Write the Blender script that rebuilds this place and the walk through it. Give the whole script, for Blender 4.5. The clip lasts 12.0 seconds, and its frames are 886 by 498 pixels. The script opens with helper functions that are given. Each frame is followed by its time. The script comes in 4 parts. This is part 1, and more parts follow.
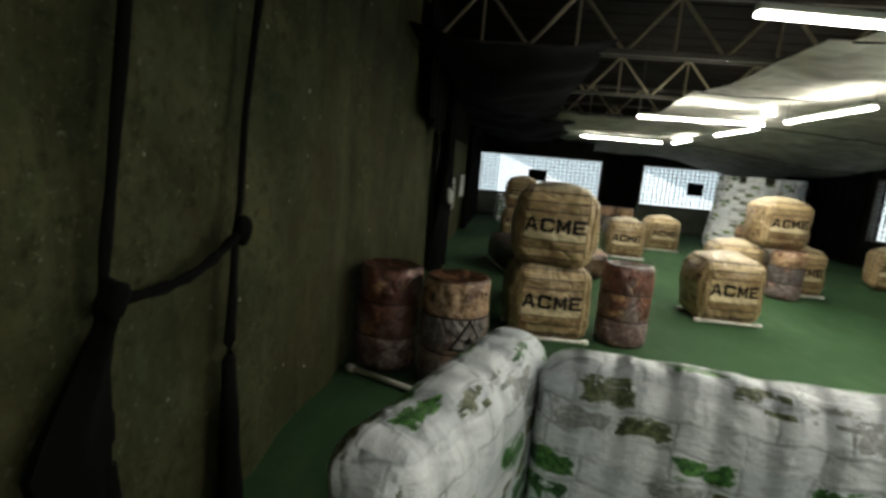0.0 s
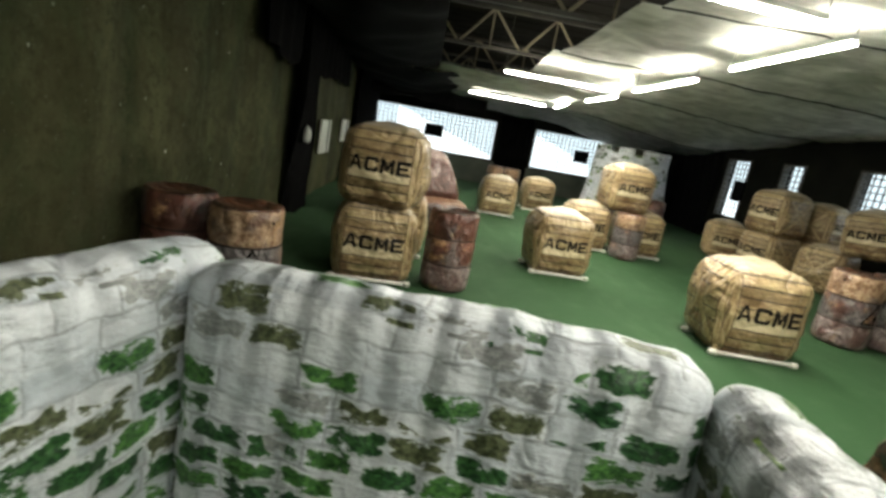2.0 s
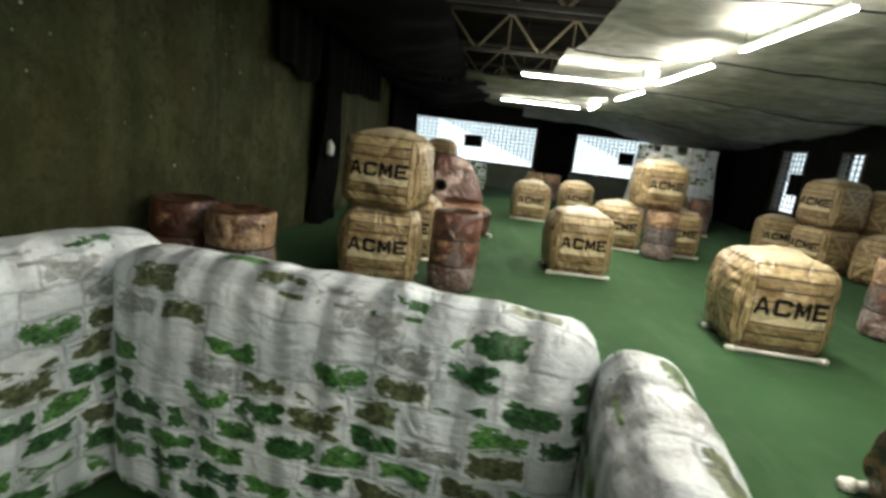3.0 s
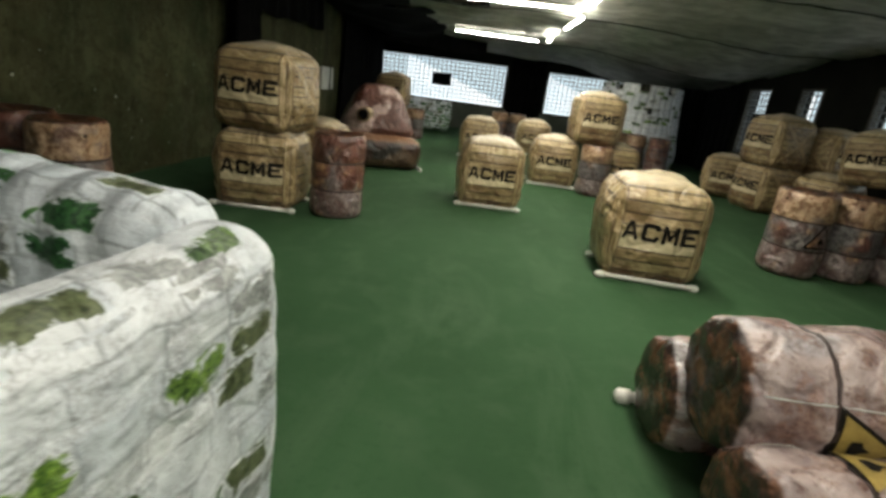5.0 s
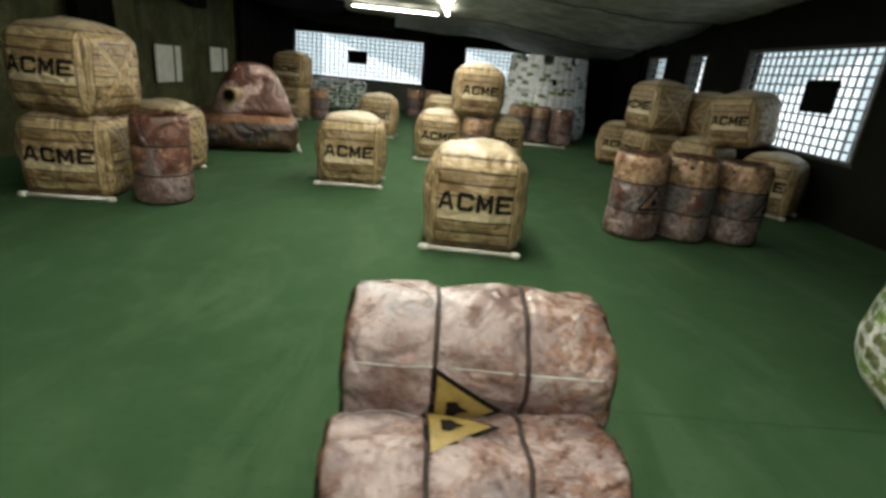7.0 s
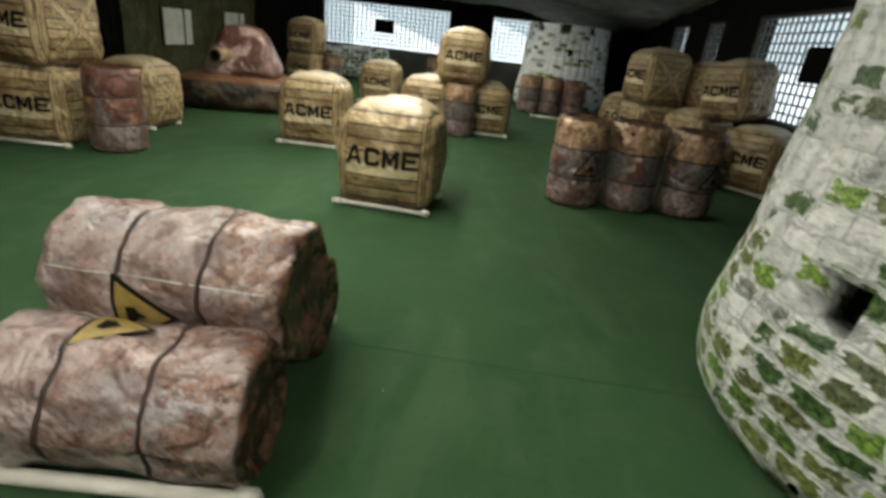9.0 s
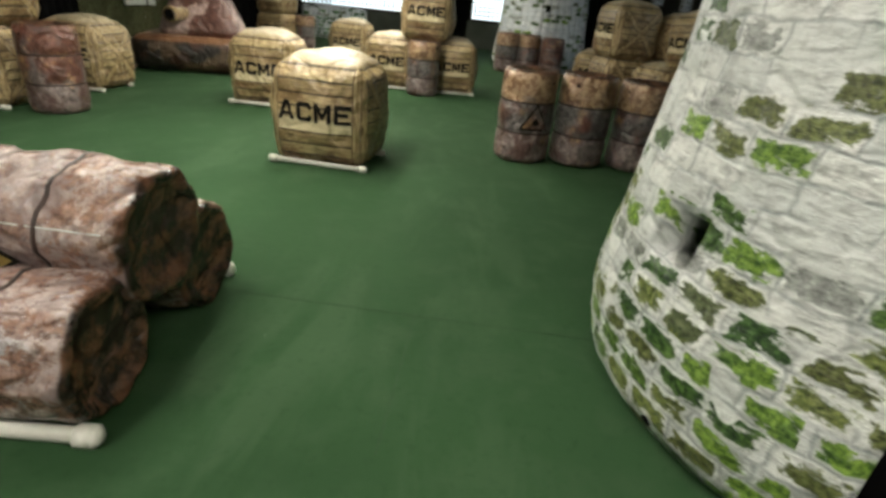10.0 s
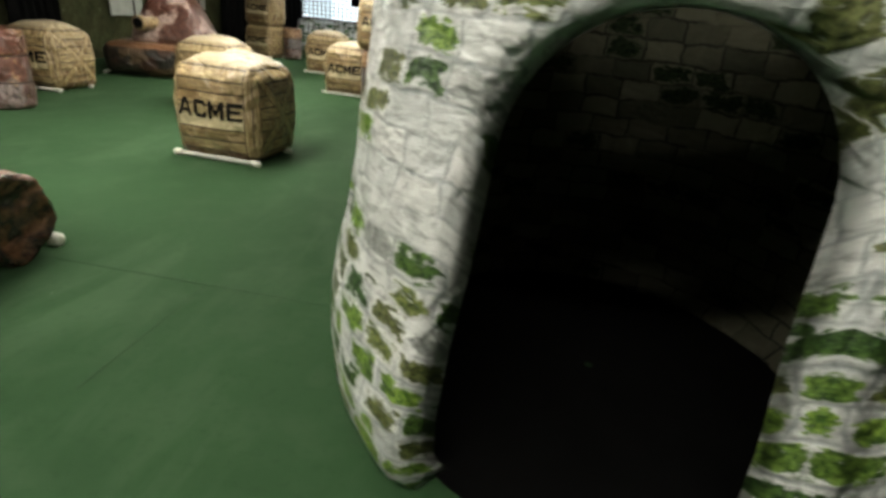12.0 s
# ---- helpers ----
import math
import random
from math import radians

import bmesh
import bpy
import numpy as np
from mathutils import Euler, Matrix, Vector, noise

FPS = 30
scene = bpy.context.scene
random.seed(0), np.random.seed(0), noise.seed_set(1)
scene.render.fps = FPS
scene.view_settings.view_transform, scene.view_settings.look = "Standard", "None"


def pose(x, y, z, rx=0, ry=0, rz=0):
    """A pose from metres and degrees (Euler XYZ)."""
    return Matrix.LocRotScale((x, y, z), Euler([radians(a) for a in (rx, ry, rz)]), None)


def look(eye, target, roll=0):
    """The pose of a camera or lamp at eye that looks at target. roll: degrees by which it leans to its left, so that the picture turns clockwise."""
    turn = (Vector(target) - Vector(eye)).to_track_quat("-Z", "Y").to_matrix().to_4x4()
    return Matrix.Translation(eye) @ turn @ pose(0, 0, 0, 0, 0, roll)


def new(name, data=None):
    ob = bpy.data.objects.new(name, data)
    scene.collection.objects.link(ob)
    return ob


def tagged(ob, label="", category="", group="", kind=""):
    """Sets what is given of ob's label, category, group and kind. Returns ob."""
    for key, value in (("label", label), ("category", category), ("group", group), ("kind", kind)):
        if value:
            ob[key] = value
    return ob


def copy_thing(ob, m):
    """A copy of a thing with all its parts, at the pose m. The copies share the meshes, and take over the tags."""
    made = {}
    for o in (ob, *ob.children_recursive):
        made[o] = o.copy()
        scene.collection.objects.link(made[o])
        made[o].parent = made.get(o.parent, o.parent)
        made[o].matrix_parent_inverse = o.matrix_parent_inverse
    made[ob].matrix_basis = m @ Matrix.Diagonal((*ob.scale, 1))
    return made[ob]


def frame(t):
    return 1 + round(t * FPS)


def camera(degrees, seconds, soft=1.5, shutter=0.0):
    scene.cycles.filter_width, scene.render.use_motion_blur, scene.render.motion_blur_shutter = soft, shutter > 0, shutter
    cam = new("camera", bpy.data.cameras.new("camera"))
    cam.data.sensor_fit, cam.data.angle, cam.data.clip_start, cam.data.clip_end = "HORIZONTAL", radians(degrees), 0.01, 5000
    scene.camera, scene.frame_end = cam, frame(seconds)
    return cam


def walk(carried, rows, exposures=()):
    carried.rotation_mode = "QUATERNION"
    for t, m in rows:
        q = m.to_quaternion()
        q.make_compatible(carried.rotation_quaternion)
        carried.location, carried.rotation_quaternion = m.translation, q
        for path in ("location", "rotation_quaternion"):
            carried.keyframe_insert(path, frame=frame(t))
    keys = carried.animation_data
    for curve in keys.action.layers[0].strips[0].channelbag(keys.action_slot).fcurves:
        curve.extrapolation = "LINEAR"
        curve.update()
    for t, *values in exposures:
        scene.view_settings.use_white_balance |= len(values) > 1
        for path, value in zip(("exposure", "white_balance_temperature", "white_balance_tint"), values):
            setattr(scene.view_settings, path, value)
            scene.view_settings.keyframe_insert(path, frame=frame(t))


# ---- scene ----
cam = camera(82.0, 12.0, soft=3.2, shutter=0.35)
PATH = [
    (0.0, (0.012, -0.060, 1.734), (-0.212, 1.900, 1.407), 4.98),
    (0.5, (0.094, -0.050, 1.720), (-0.020, 1.922, 1.408), 2.33),
    (1.0, (0.413, -0.035, 1.685), (0.331, 1.931, 1.327), 8.26),
    (1.5, (0.697, -0.067, 1.676), (0.569, 1.890, 1.285), 8.53),
    (2.0, (0.973, 0.041, 1.656), (1.096, 1.987, 1.211), 10.24),
    (2.5, (1.292, -0.002, 1.619), (1.318, 1.962, 1.240), 7.65),
    (3.0, (1.584, -0.014, 1.610), (1.468, 1.937, 1.186), 6.77),
    (3.2, (1.710, -0.006, 1.608), (1.658, 1.945, 1.171), 7.49),
    (4.8, (2.737, 0.132, 1.478), (2.580, 2.063, 0.983), 6.31),
    (5.0, (2.832, 0.202, 1.472), (2.743, 2.104, 0.859), 7.54),
    (5.5, (3.077, 0.245, 1.469), (3.017, 2.155, 0.881), 5.97),
    (6.0, (3.367, 0.219, 1.484), (3.255, 2.113, 0.853), 5.33),
    (6.5, (3.683, 0.306, 1.497), (3.692, 2.177, 0.792), 7.21),
    (6.7, (3.855, 0.335, 1.513), (3.919, 2.220, 0.850), 5.68),
    (8.3, (4.936, 0.373, 1.540), (4.921, 2.257, 0.870), 6.57),
    (8.5, (5.097, 0.337, 1.511), (5.025, 2.217, 0.831), 6.70),
    (9.0, (5.372, 0.313, 1.487), (5.241, 2.157, 0.724), 6.48),
    (9.5, (5.643, 0.403, 1.443), (5.651, 2.178, 0.522), 10.10),
    (10.0, (5.926, 0.348, 1.432), (5.811, 2.142, 0.556), 5.78),
    (10.5, (6.228, 0.296, 1.442), (6.014, 2.074, 0.551), 5.56),
    (11.0, (6.546, 0.366, 1.459), (6.503, 2.138, 0.532), 4.77),
    (11.5, (6.871, 0.265, 1.470), (6.692, 2.069, 0.626), 5.83),
    (12.0, (7.214, 0.248, 1.464), (7.002, 2.055, 0.634), 6.31),
]
walk(cam, [(t, look(eye, target, roll)) for t, eye, target, roll in PATH],
     ((0.0, -0.10), (0.7, 0.06), (2.0, 0.38), (3.2, 0.22), (4.8, -0.24), (5.5, -0.26), (6.2, -0.10), (8.5, -0.24), (9.2, -0.16), (10.0, 0.08), (10.7, 0.12), (11.5, 0.22), (12.0, 0.14)))

# ---- world and lamps ----
world = bpy.data.worlds.new("overcast")
scene.world = world
world.use_nodes = True
wn = world.node_tree
sky = wn.nodes.new("ShaderNodeTexSky")
sky.sky_type, sky.sun_disc, sky.sun_elevation, sky.sun_rotation = "NISHITA", False, radians(35), radians(20)
wn.links.new(sky.outputs[0], wn.nodes["Background"].inputs[0])
wn.nodes["Background"].inputs[1].default_value = 0.06

LAMP_WATTS = 78.0
WINDOW_GLOW = 1.8
TUBE_GLOW = 42.0
CEILING = 3.9
# lamp tubes: two ends, x y z
TUBES = [
    ((1.41, 3.46, 2.80), (3.50, 3.72, 2.80), 0.32),
    ((4.05, 4.12, 2.84), (4.08, 5.80, 2.84), 0.8),
    ((3.98, 3.55, 2.84), (3.92, 1.90, 2.84), 0.42),
    ((2.02, 8.90, 2.78), (3.92, 8.80, 2.78), 0.65),
    ((4.10, 8.50, 2.80), (4.10, 6.58, 2.80), 0.6),
    ((4.20, 9.65, 2.80), (4.16, 11.35, 2.80), 0.4),
    ((1.80, 13.85, 2.76), (3.85, 14.0, 2.76), 0.4),
    ((4.02, 12.4, 2.76), (4.10, 13.9, 2.76), 0.4),
    ((3.90, -0.75, 2.84), (3.92, 1.05, 2.84), 0.42),
    ((1.41, -1.75, 2.80), (3.50, -1.60, 2.80), 0.95),
    # no tube known here: added to light the turret's front
    ((5.60, -0.15, 2.84), (7.70, -0.05, 2.84), 0.52),
]


def lamp(a, b, watts):
    a, b = Vector(a), Vector(b)
    d = bpy.data.lights.new("tube_light", "AREA")
    d.shape, d.size, d.size_y = "RECTANGLE", (b - a).length, 0.08
    d.energy, d.color = watts, (1.0, 0.965, 0.82)
    ob = new("tube_light", d)
    x = (b - a).normalized()
    z = Vector((0, 0, 1))
    turn = Matrix((x, z.cross(x), z)).transposed().to_4x4()
    ob.matrix_world = Matrix.Translation((a + b) / 2 - Vector((0, 0, 0.024))) @ turn
    # the tubes also shine up past their batten onto the netting
    up = d.copy()
    up.energy, up.size_y = watts * 0.42, 0.25
    new("tube_light", up).matrix_world = Matrix.Translation((a + b) / 2 + Vector((0, 0, 0.075))) @ turn @ pose(0, 0, 0, 180)


for a, b, share in TUBES:
    lamp(a, b, LAMP_WATTS * share)


# ---- node helpers ----
class S:
    """A socket with arithmetic."""

    def __init__(self, tree, sock):
        self.t, self.s = tree, sock

    def op(self, kind, *others, clamp=False):
        n = self.t.nodes.new("ShaderNodeMath")
        n.operation, n.use_clamp = kind, clamp
        for i, v in enumerate((self, *others)):
            if isinstance(v, S):
                self.t.links.new(v.s, n.inputs[i])
            else:
                n.inputs[i].default_value = v
        return S(self.t, n.outputs[0])

    def __add__(self, o): return self.op("ADD", o)
    def __sub__(self, o): return self.op("SUBTRACT", o)
    def __mul__(self, o): return self.op("MULTIPLY", o)
    def __truediv__(self, o): return self.op("DIVIDE", o)
    def abs(self): return self.op("ABSOLUTE")
    def fract(self): return self.op("FRACT")
    def floor(self): return self.op("FLOOR")
    def lt(self, o): return self.op("LESS_THAN", o)
    def gt(self, o): return self.op("GREATER_THAN", o)
    def max(self, o): return self.op("MAXIMUM", o)
    def min(self, o): return self.op("MINIMUM", o)

    def ramp(self, lo, hi):
        """0 at lo, 1 at hi, smooth between."""
        n = self.t.nodes.new("ShaderNodeMapRange")
        n.interpolation_type = "SMOOTHSTEP"
        self.t.links.new(self.s, n.inputs[0])
        n.inputs[1].default_value, n.inputs[2].default_value = lo, hi
        return S(self.t, n.outputs[0])


class Mat:
    """A material under construction: coordinates, noise, colour mixing."""

    def __init__(self, name, rough=0.6, metal=0.0, spec=0.5):
        self.m = bpy.data.materials.new(name)
        self.m.use_nodes = True
        self.t = self.m.node_tree
        self.b = self.t.nodes["Principled BSDF"]
        self.b.inputs["Roughness"].default_value, self.b.inputs["Metallic"].default_value = rough, metal
        self.b.inputs["Specular IOR Level"].default_value = spec
        self.tc = self.t.nodes.new("ShaderNodeTexCoord")

    def xyz(self, which="Object"):
        n = self.t.nodes.new("ShaderNodeSeparateXYZ")
        self.t.links.new(self.tc.outputs[which], n.inputs[0])
        return [S(self.t, o) for o in n.outputs]

    def vec(self, x, y, z=0.0):
        n = self.t.nodes.new("ShaderNodeCombineXYZ")
        for i, v in enumerate((x, y, z)):
            if isinstance(v, S):
                self.t.links.new(v.s, n.inputs[i])
            else:
                n.inputs[i].default_value = v
        return n.outputs[0]

    def shifted(self, which="Object", seed=7.0):
        """Coordinates moved by the object's random number, so that copies differ."""
        oi = self.t.nodes.new("ShaderNodeObjectInfo")
        k = S(self.t, oi.outputs["Random"]) * seed
        a = self.t.nodes.new("ShaderNodeVectorMath")
        a.operation = "ADD"
        self.t.links.new(self.tc.outputs[which], a.inputs[0])
        self.t.links.new(self.vec(k, k * 1.7, k * 0.6), a.inputs[1])
        return a.outputs[0]

    def random(self):
        return S(self.t, self.t.nodes.new("ShaderNodeObjectInfo").outputs["Random"])

    def noise(self, scale, detail=3.0, rough=0.55, vec=None, warp=0.0):
        n = self.t.nodes.new("ShaderNodeTexNoise")
        self.t.links.new(vec if vec is not None else self.tc.outputs["Object"], n.inputs["Vector"])
        n.inputs["Scale"].default_value, n.inputs["Detail"].default_value, n.inputs["Roughness"].default_value = scale, detail, rough
        n.inputs["Distortion"].default_value = warp
        return S(self.t, n.outputs[0])

    def cells(self, scale, vec=None):
        n = self.t.nodes.new("ShaderNodeTexVoronoi")
        n.inputs["Scale"].default_value = scale
        self.t.links.new(vec if vec is not None else self.tc.outputs["Object"], n.inputs["Vector"])
        return S(self.t, n.outputs["Distance"])

    def mix(self, fac, a, b):
        n = self.t.nodes.new("ShaderNodeMix")
        n.data_type = "RGBA"
        for i, v in ((0, fac), (6, a), (7, b)):
            if isinstance(v, S):
                self.t.links.new(v.s, n.inputs[i])
            elif isinstance(v, (int, float)):
                n.inputs[i].default_value = v
            else:
                n.inputs[i].default_value = (*v, 1.0)
        return S(self.t, n.outputs[2])

    def done(self, color, bump=None, strength=0.3, dist=0.01, rough=None):
        if isinstance(color, S):
            self.t.links.new(color.s, self.b.inputs["Base Color"])
        else:
            self.b.inputs["Base Color"].default_value = (*color, 1.0)
        if rough is not None:
            self.t.links.new(rough.s, self.b.inputs["Roughness"])
        if bump is not None:
            n = self.t.nodes.new("ShaderNodeBump")
            n.inputs["Strength"].default_value, n.inputs["Distance"].default_value = strength, dist
            self.t.links.new(bump.s, n.inputs["Height"])
            self.t.links.new(n.outputs[0], self.b.inputs["Normal"])
        return self.m


# ---- materials ----
def mat_floor():
    m = Mat("green_turf", 0.9, spec=0.2)
    big = m.noise(0.45, 3)
    mid = m.noise(3.5, 4)
    fine = m.noise(180, 2)
    c = m.mix(big.ramp(0.3, 0.7), (0.021, 0.058, 0.020), (0.033, 0.082, 0.031))
    c = m.mix(mid.ramp(0.45, 0.75) * 0.45, c, (0.054, 0.100, 0.048))
    c = m.mix(fine * 0.35, c, (0.015, 0.040, 0.018))
    x, y, z = m.xyz()
    lane = m.noise(1.0, 4, 0.6, vec=m.vec(x * 2.4, y * 0.7, 0.0), warp=0.5)
    c = m.mix(lane.ramp(0.50, 0.70) * 0.35, c, (0.062, 0.112, 0.056))
    c = m.mix(m.noise(22.0, 4, 0.65).ramp(0.52, 0.70) * 0.30, c, (0.014, 0.040, 0.015))
    lint = m.cells(5.0).lt(0.012)
    c = m.mix(lint * 0.7, c, (0.5, 0.52, 0.48))
    return m.done(c, fine + mid * 0.4, 0.5, 0.004)


def mat_tarp():
    """Dark olive tarpaulin hung along the wall, with pale scuffs."""
    m = Mat("olive_tarpaulin", 0.9, spec=0.12)
    x, y, z = m.xyz()
    fold = m.noise(1.0, 3, vec=m.vec(x * 2.2, y * 2.2, z * 0.45), warp=0.6)
    big = m.noise(0.8, 4)
    blotch = m.noise(1.7, 5, 0.65)
    c = m.mix(blotch.ramp(0.3, 0.7) * 0.75 + fold * 0.25, (0.022, 0.024, 0.010), (0.088, 0.090, 0.043))
    c = m.mix(big.ramp(0.45, 0.75) * 0.5, c, (0.034, 0.028, 0.017))
    drip = m.noise(1.0, 4, vec=m.vec(x, y * 4.0, z * 0.8))
    c = m.mix(drip.ramp(0.55, 0.75) * 0.5, c, (0.080, 0.084, 0.042))
    c = m.mix(m.noise(26, 2).ramp(0.69, 0.74) * 0.5, c, (0.20, 0.19, 0.15))
    streak = m.noise(1.0, 5, 0.65, vec=m.vec(x, y * 2.4 + 3.0, z * 0.6), warp=0.5)
    c = m.mix(streak.ramp(0.48, 0.70) * 0.6, c, (0.010, 0.014, 0.006))
    c = m.mix(m.noise(7.0, 5, 0.7).ramp(0.56, 0.72) * 0.6, c, (0.012, 0.017, 0.008))
    c = m.mix(m.cells(11.0).lt(0.05) * m.noise(2.0, 2).ramp(0.45, 0.6) * 0.6, c, (0.20, 0.22, 0.17))
    c = m.mix(m.noise(15.0, 5, 0.7).ramp(0.48, 0.66) * 0.55, c, (0.010, 0.013, 0.006))
    c = m.mix(m.noise(38.0, 4, 0.65).ramp(0.58, 0.72) * 0.45, c, (0.15, 0.145, 0.085))
    c = m.mix(m.noise(0.9, 4, 0.6, vec=m.vec(x, y * 1.2 + 7.0, z * 0.25), warp=0.4).ramp(0.52, 0.62) * 0.35, c, (0.052, 0.046, 0.020))
    c = m.mix(m.cells(6.0).lt(0.075) * m.noise(3.0, 3).ramp(0.42, 0.58) * 0.75, c, (0.30, 0.32, 0.27))
    c = m.mix(m.cells(2.3).lt(0.035) * 0.8, c, (0.42, 0.44, 0.40))
    c = m.mix(m.noise(2.2, 5, 0.7, warp=0.3).ramp(0.46, 0.64) * 0.35, c, (0.030, 0.048, 0.020))
    weave = m.noise(320, 1)
    return m.done(c, fold * 1.6 + m.noise(3.0, 4, 0.6) * 1.2 + weave * 0.1, 0.5, 0.03)


def mat_plain(name, lo, hi, scale=4.0, rough=0.7, fine=90.0, metal=0.0, bump=0.2, spec=0.4):
    m = Mat(name, rough, metal, spec)
    n = m.noise(scale, 4, vec=m.shifted())
    f = m.noise(fine, 3)
    c = m.mix(n.ramp(0.25, 0.75), lo, hi)
    c = m.mix(f * 0.3, c, [v * 0.6 for v in lo])
    return m.done(c, f + n * 0.6, bump, 0.004)


def wrinkles(m, vec, amount=1.0):
    """Creases of inflated vinyl."""
    a = m.noise(3.6, 3, 0.5, vec, 0.5)
    b = m.noise(13.0, 4, 0.6, vec, 0.2)
    crease = (a - 0.5).abs().ramp(0.0, 0.10)
    return (crease * 0.7 + b * 0.8) * amount


def mat_stone(name="printed_stone_vinyl", dark=False, lush=0.0, block=(0.215, 0.104)):
    """Vinyl printed with stone blocks and mossy patches; UV in metres.

    dark: the same print with the turret's inner shade put into its colours; lush: how much more moss the print shows
    near its foot."""
    m = Mat(name, 0.45, spec=0.06 if dark else 0.4)
    u, v, _ = m.xyz("UV")
    w1 = (m.noise(6.0, 3, vec=m.tc.outputs["UV"]) - 0.5) * 0.08
    w2 = (m.noise(6.5, 3, vec=m.vec(u + 9.3, v + 4.1)) - 0.5) * 0.07
    bu, bv = u + w1, v + w2
    LN, HT = block
    row = (bv / HT).floor()
    wob = (row * 0.377).fract()
    col0 = bu / LN + wob * 1.7
    col = col0.floor()
    fu, fv = col0.fract(), (bv / HT).fract()
    edge = (fu.min(fu * -1.0 + 1.0) * LN).min(fv.min(fv * -1.0 + 1.0) * HT)
    r1 = ((col * 12.9898 + row * 78.233).op("SINE") * 43758.5453).fract()
    r2 = ((col * 39.425 + row * 17.135).op("SINE") * 23421.631).fract()
    r3 = ((col * 7.131 + row * 53.717).op("SINE") * 17231.917).fract()
    grime = m.noise(9.0, 5, 0.65, vec=m.tc.outputs["UV"], warp=0.5)
    speck = m.noise(45.0, 4, 0.7, vec=m.tc.outputs["UV"])
    cloud = m.noise(2.6, 4, 0.6, vec=m.tc.outputs["UV"])
    shade = m.noise(1.0, 4, 0.6, vec=m.vec(u * 14.0, v * 34.0), warp=0.4)
    pale = m.mix(r2 * 0.6 + cloud.ramp(0.35, 0.65) * 0.4, (0.62, 0.665, 0.70), (0.83, 0.85, 0.86))
    pale = m.mix(grime.ramp(0.54, 0.74) * 0.45, pale, (0.30, 0.315, 0.325))
    pale = m.mix(shade.ramp(0.55, 0.68) * 0.42, pale, (0.26, 0.28, 0.29))
    pale = m.mix((speck - 0.5).abs().lt(0.03) * grime.ramp(0.38, 0.6) * 0.45, pale, (0.16, 0.16, 0.16))
    if 0.1 < lush < 0.4:
        pale = m.mix(0.4, pale, m.mix(r2, (0.50, 0.58, 0.64), (0.74, 0.81, 0.86)))
    if lush > 0.4:
        pale = m.mix(0.75, pale, m.mix(shade.ramp(0.45, 0.68), m.mix(r2, (0.58, 0.59, 0.565), (0.78, 0.775, 0.74)), (0.36, 0.36, 0.34)))
    # mossy blocks run from bright grass green to black-green
    bright = m.mix(speck.ramp(0.36, 0.64), *(((0.045, 0.11, 0.014), (0.29, 0.44, 0.075)) if lush > 0.4 or lush < 0.1 else ((0.018, 0.085, 0.020), (0.13, 0.32, 0.075))))
    deep = m.mix(speck.ramp(0.36, 0.66), *(((0.004, 0.024, 0.010), (0.040, 0.135, 0.045)) if 0.1 < lush < 0.4 else ((0.006, 0.020, 0.006), (0.070, 0.140, 0.040))))
    moss = m.mix(r3.ramp(0.25, 0.6) * 0.75 + cloud.ramp(0.42, 0.6) * 0.25, bright, deep)
    moss = m.mix(grime.ramp(0.5, 0.62) * 0.6, moss, deep)
    if lush > 0.4:
        moss = m.mix(r2.gt(0.5) * 0.7, moss, m.mix(speck.ramp(0.33, 0.67), (0.030, 0.034, 0.012), (0.22, 0.215, 0.085)))
    olive = m.mix(speck.ramp(0.3, 0.7), (0.020, 0.032, 0.012), (0.165, 0.19, 0.095))
    ashy = m.mix(speck.ramp(0.3, 0.7), (0.055, 0.062, 0.055), (0.36, 0.37, 0.35))
    # brown-black colours carry the shade of the turret's inside
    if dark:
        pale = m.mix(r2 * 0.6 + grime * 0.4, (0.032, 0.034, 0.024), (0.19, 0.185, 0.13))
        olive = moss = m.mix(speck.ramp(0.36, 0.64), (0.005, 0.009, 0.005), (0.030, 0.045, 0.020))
    faint = m.noise(4.0, 3, 0.5, vec=m.vec(u + 3.0, v + 7.0)).ramp(0.34, 0.56)
    joint = (edge + (speck - 0.5) * 0.010).ramp(0.0, 0.011) * -1.0 + 1.0
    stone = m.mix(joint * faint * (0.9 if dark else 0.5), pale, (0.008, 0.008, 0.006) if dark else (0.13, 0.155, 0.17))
    # each patch keeps to its block, worn ragged and rounded at the corners
    corner = ((fu - 0.5).op("POWER", 4.0) + (fv - 0.5).op("POWER", 4.0)) * -0.32
    tear = m.noise(1.0, 4, 0.65, vec=m.vec(u * 10.0, v * 22.0), warp=0.6)
    ragged = (edge * 0.8 + corner + 0.006 + (tear - 0.5) * 0.17 + (speck - 0.5) * 0.05).ramp(0.004, 0.020)
    more = (v.ramp(0.25, 1.15) * -1.0 + 1.0) * m.noise(1.6, 2, 0.5, vec=m.vec(u + 1.4, v)).ramp(0.30, 0.55) * lush
    c = m.mix((more * -0.4 + 0.93).lt(r1) * ragged, stone, olive)
    c = m.mix((more * 1.5 + (0.32 if lush > 0.4 else 0.27 if lush > 0.1 else 0.19)).gt(r1) * ragged, c, moss)
    if not dark:
        c = m.mix(r2.gt(0.52) * r2.lt(0.68) * (more * 1.5 + (0.32 if lush > 0.4 else 0.27 if lush > 0.1 else 0.19)).lt(r1) * ragged * 0.8, c, ashy)
    vec = m.tc.outputs["Object"]
    # quilted pleats run up the vinyl
    pleat = (((u + (m.noise(1.5, 2, vec=m.tc.outputs["UV"]) - 0.5) * 0.12) / 0.165).fract() - 0.5).abs().ramp(0.08, 0.5)
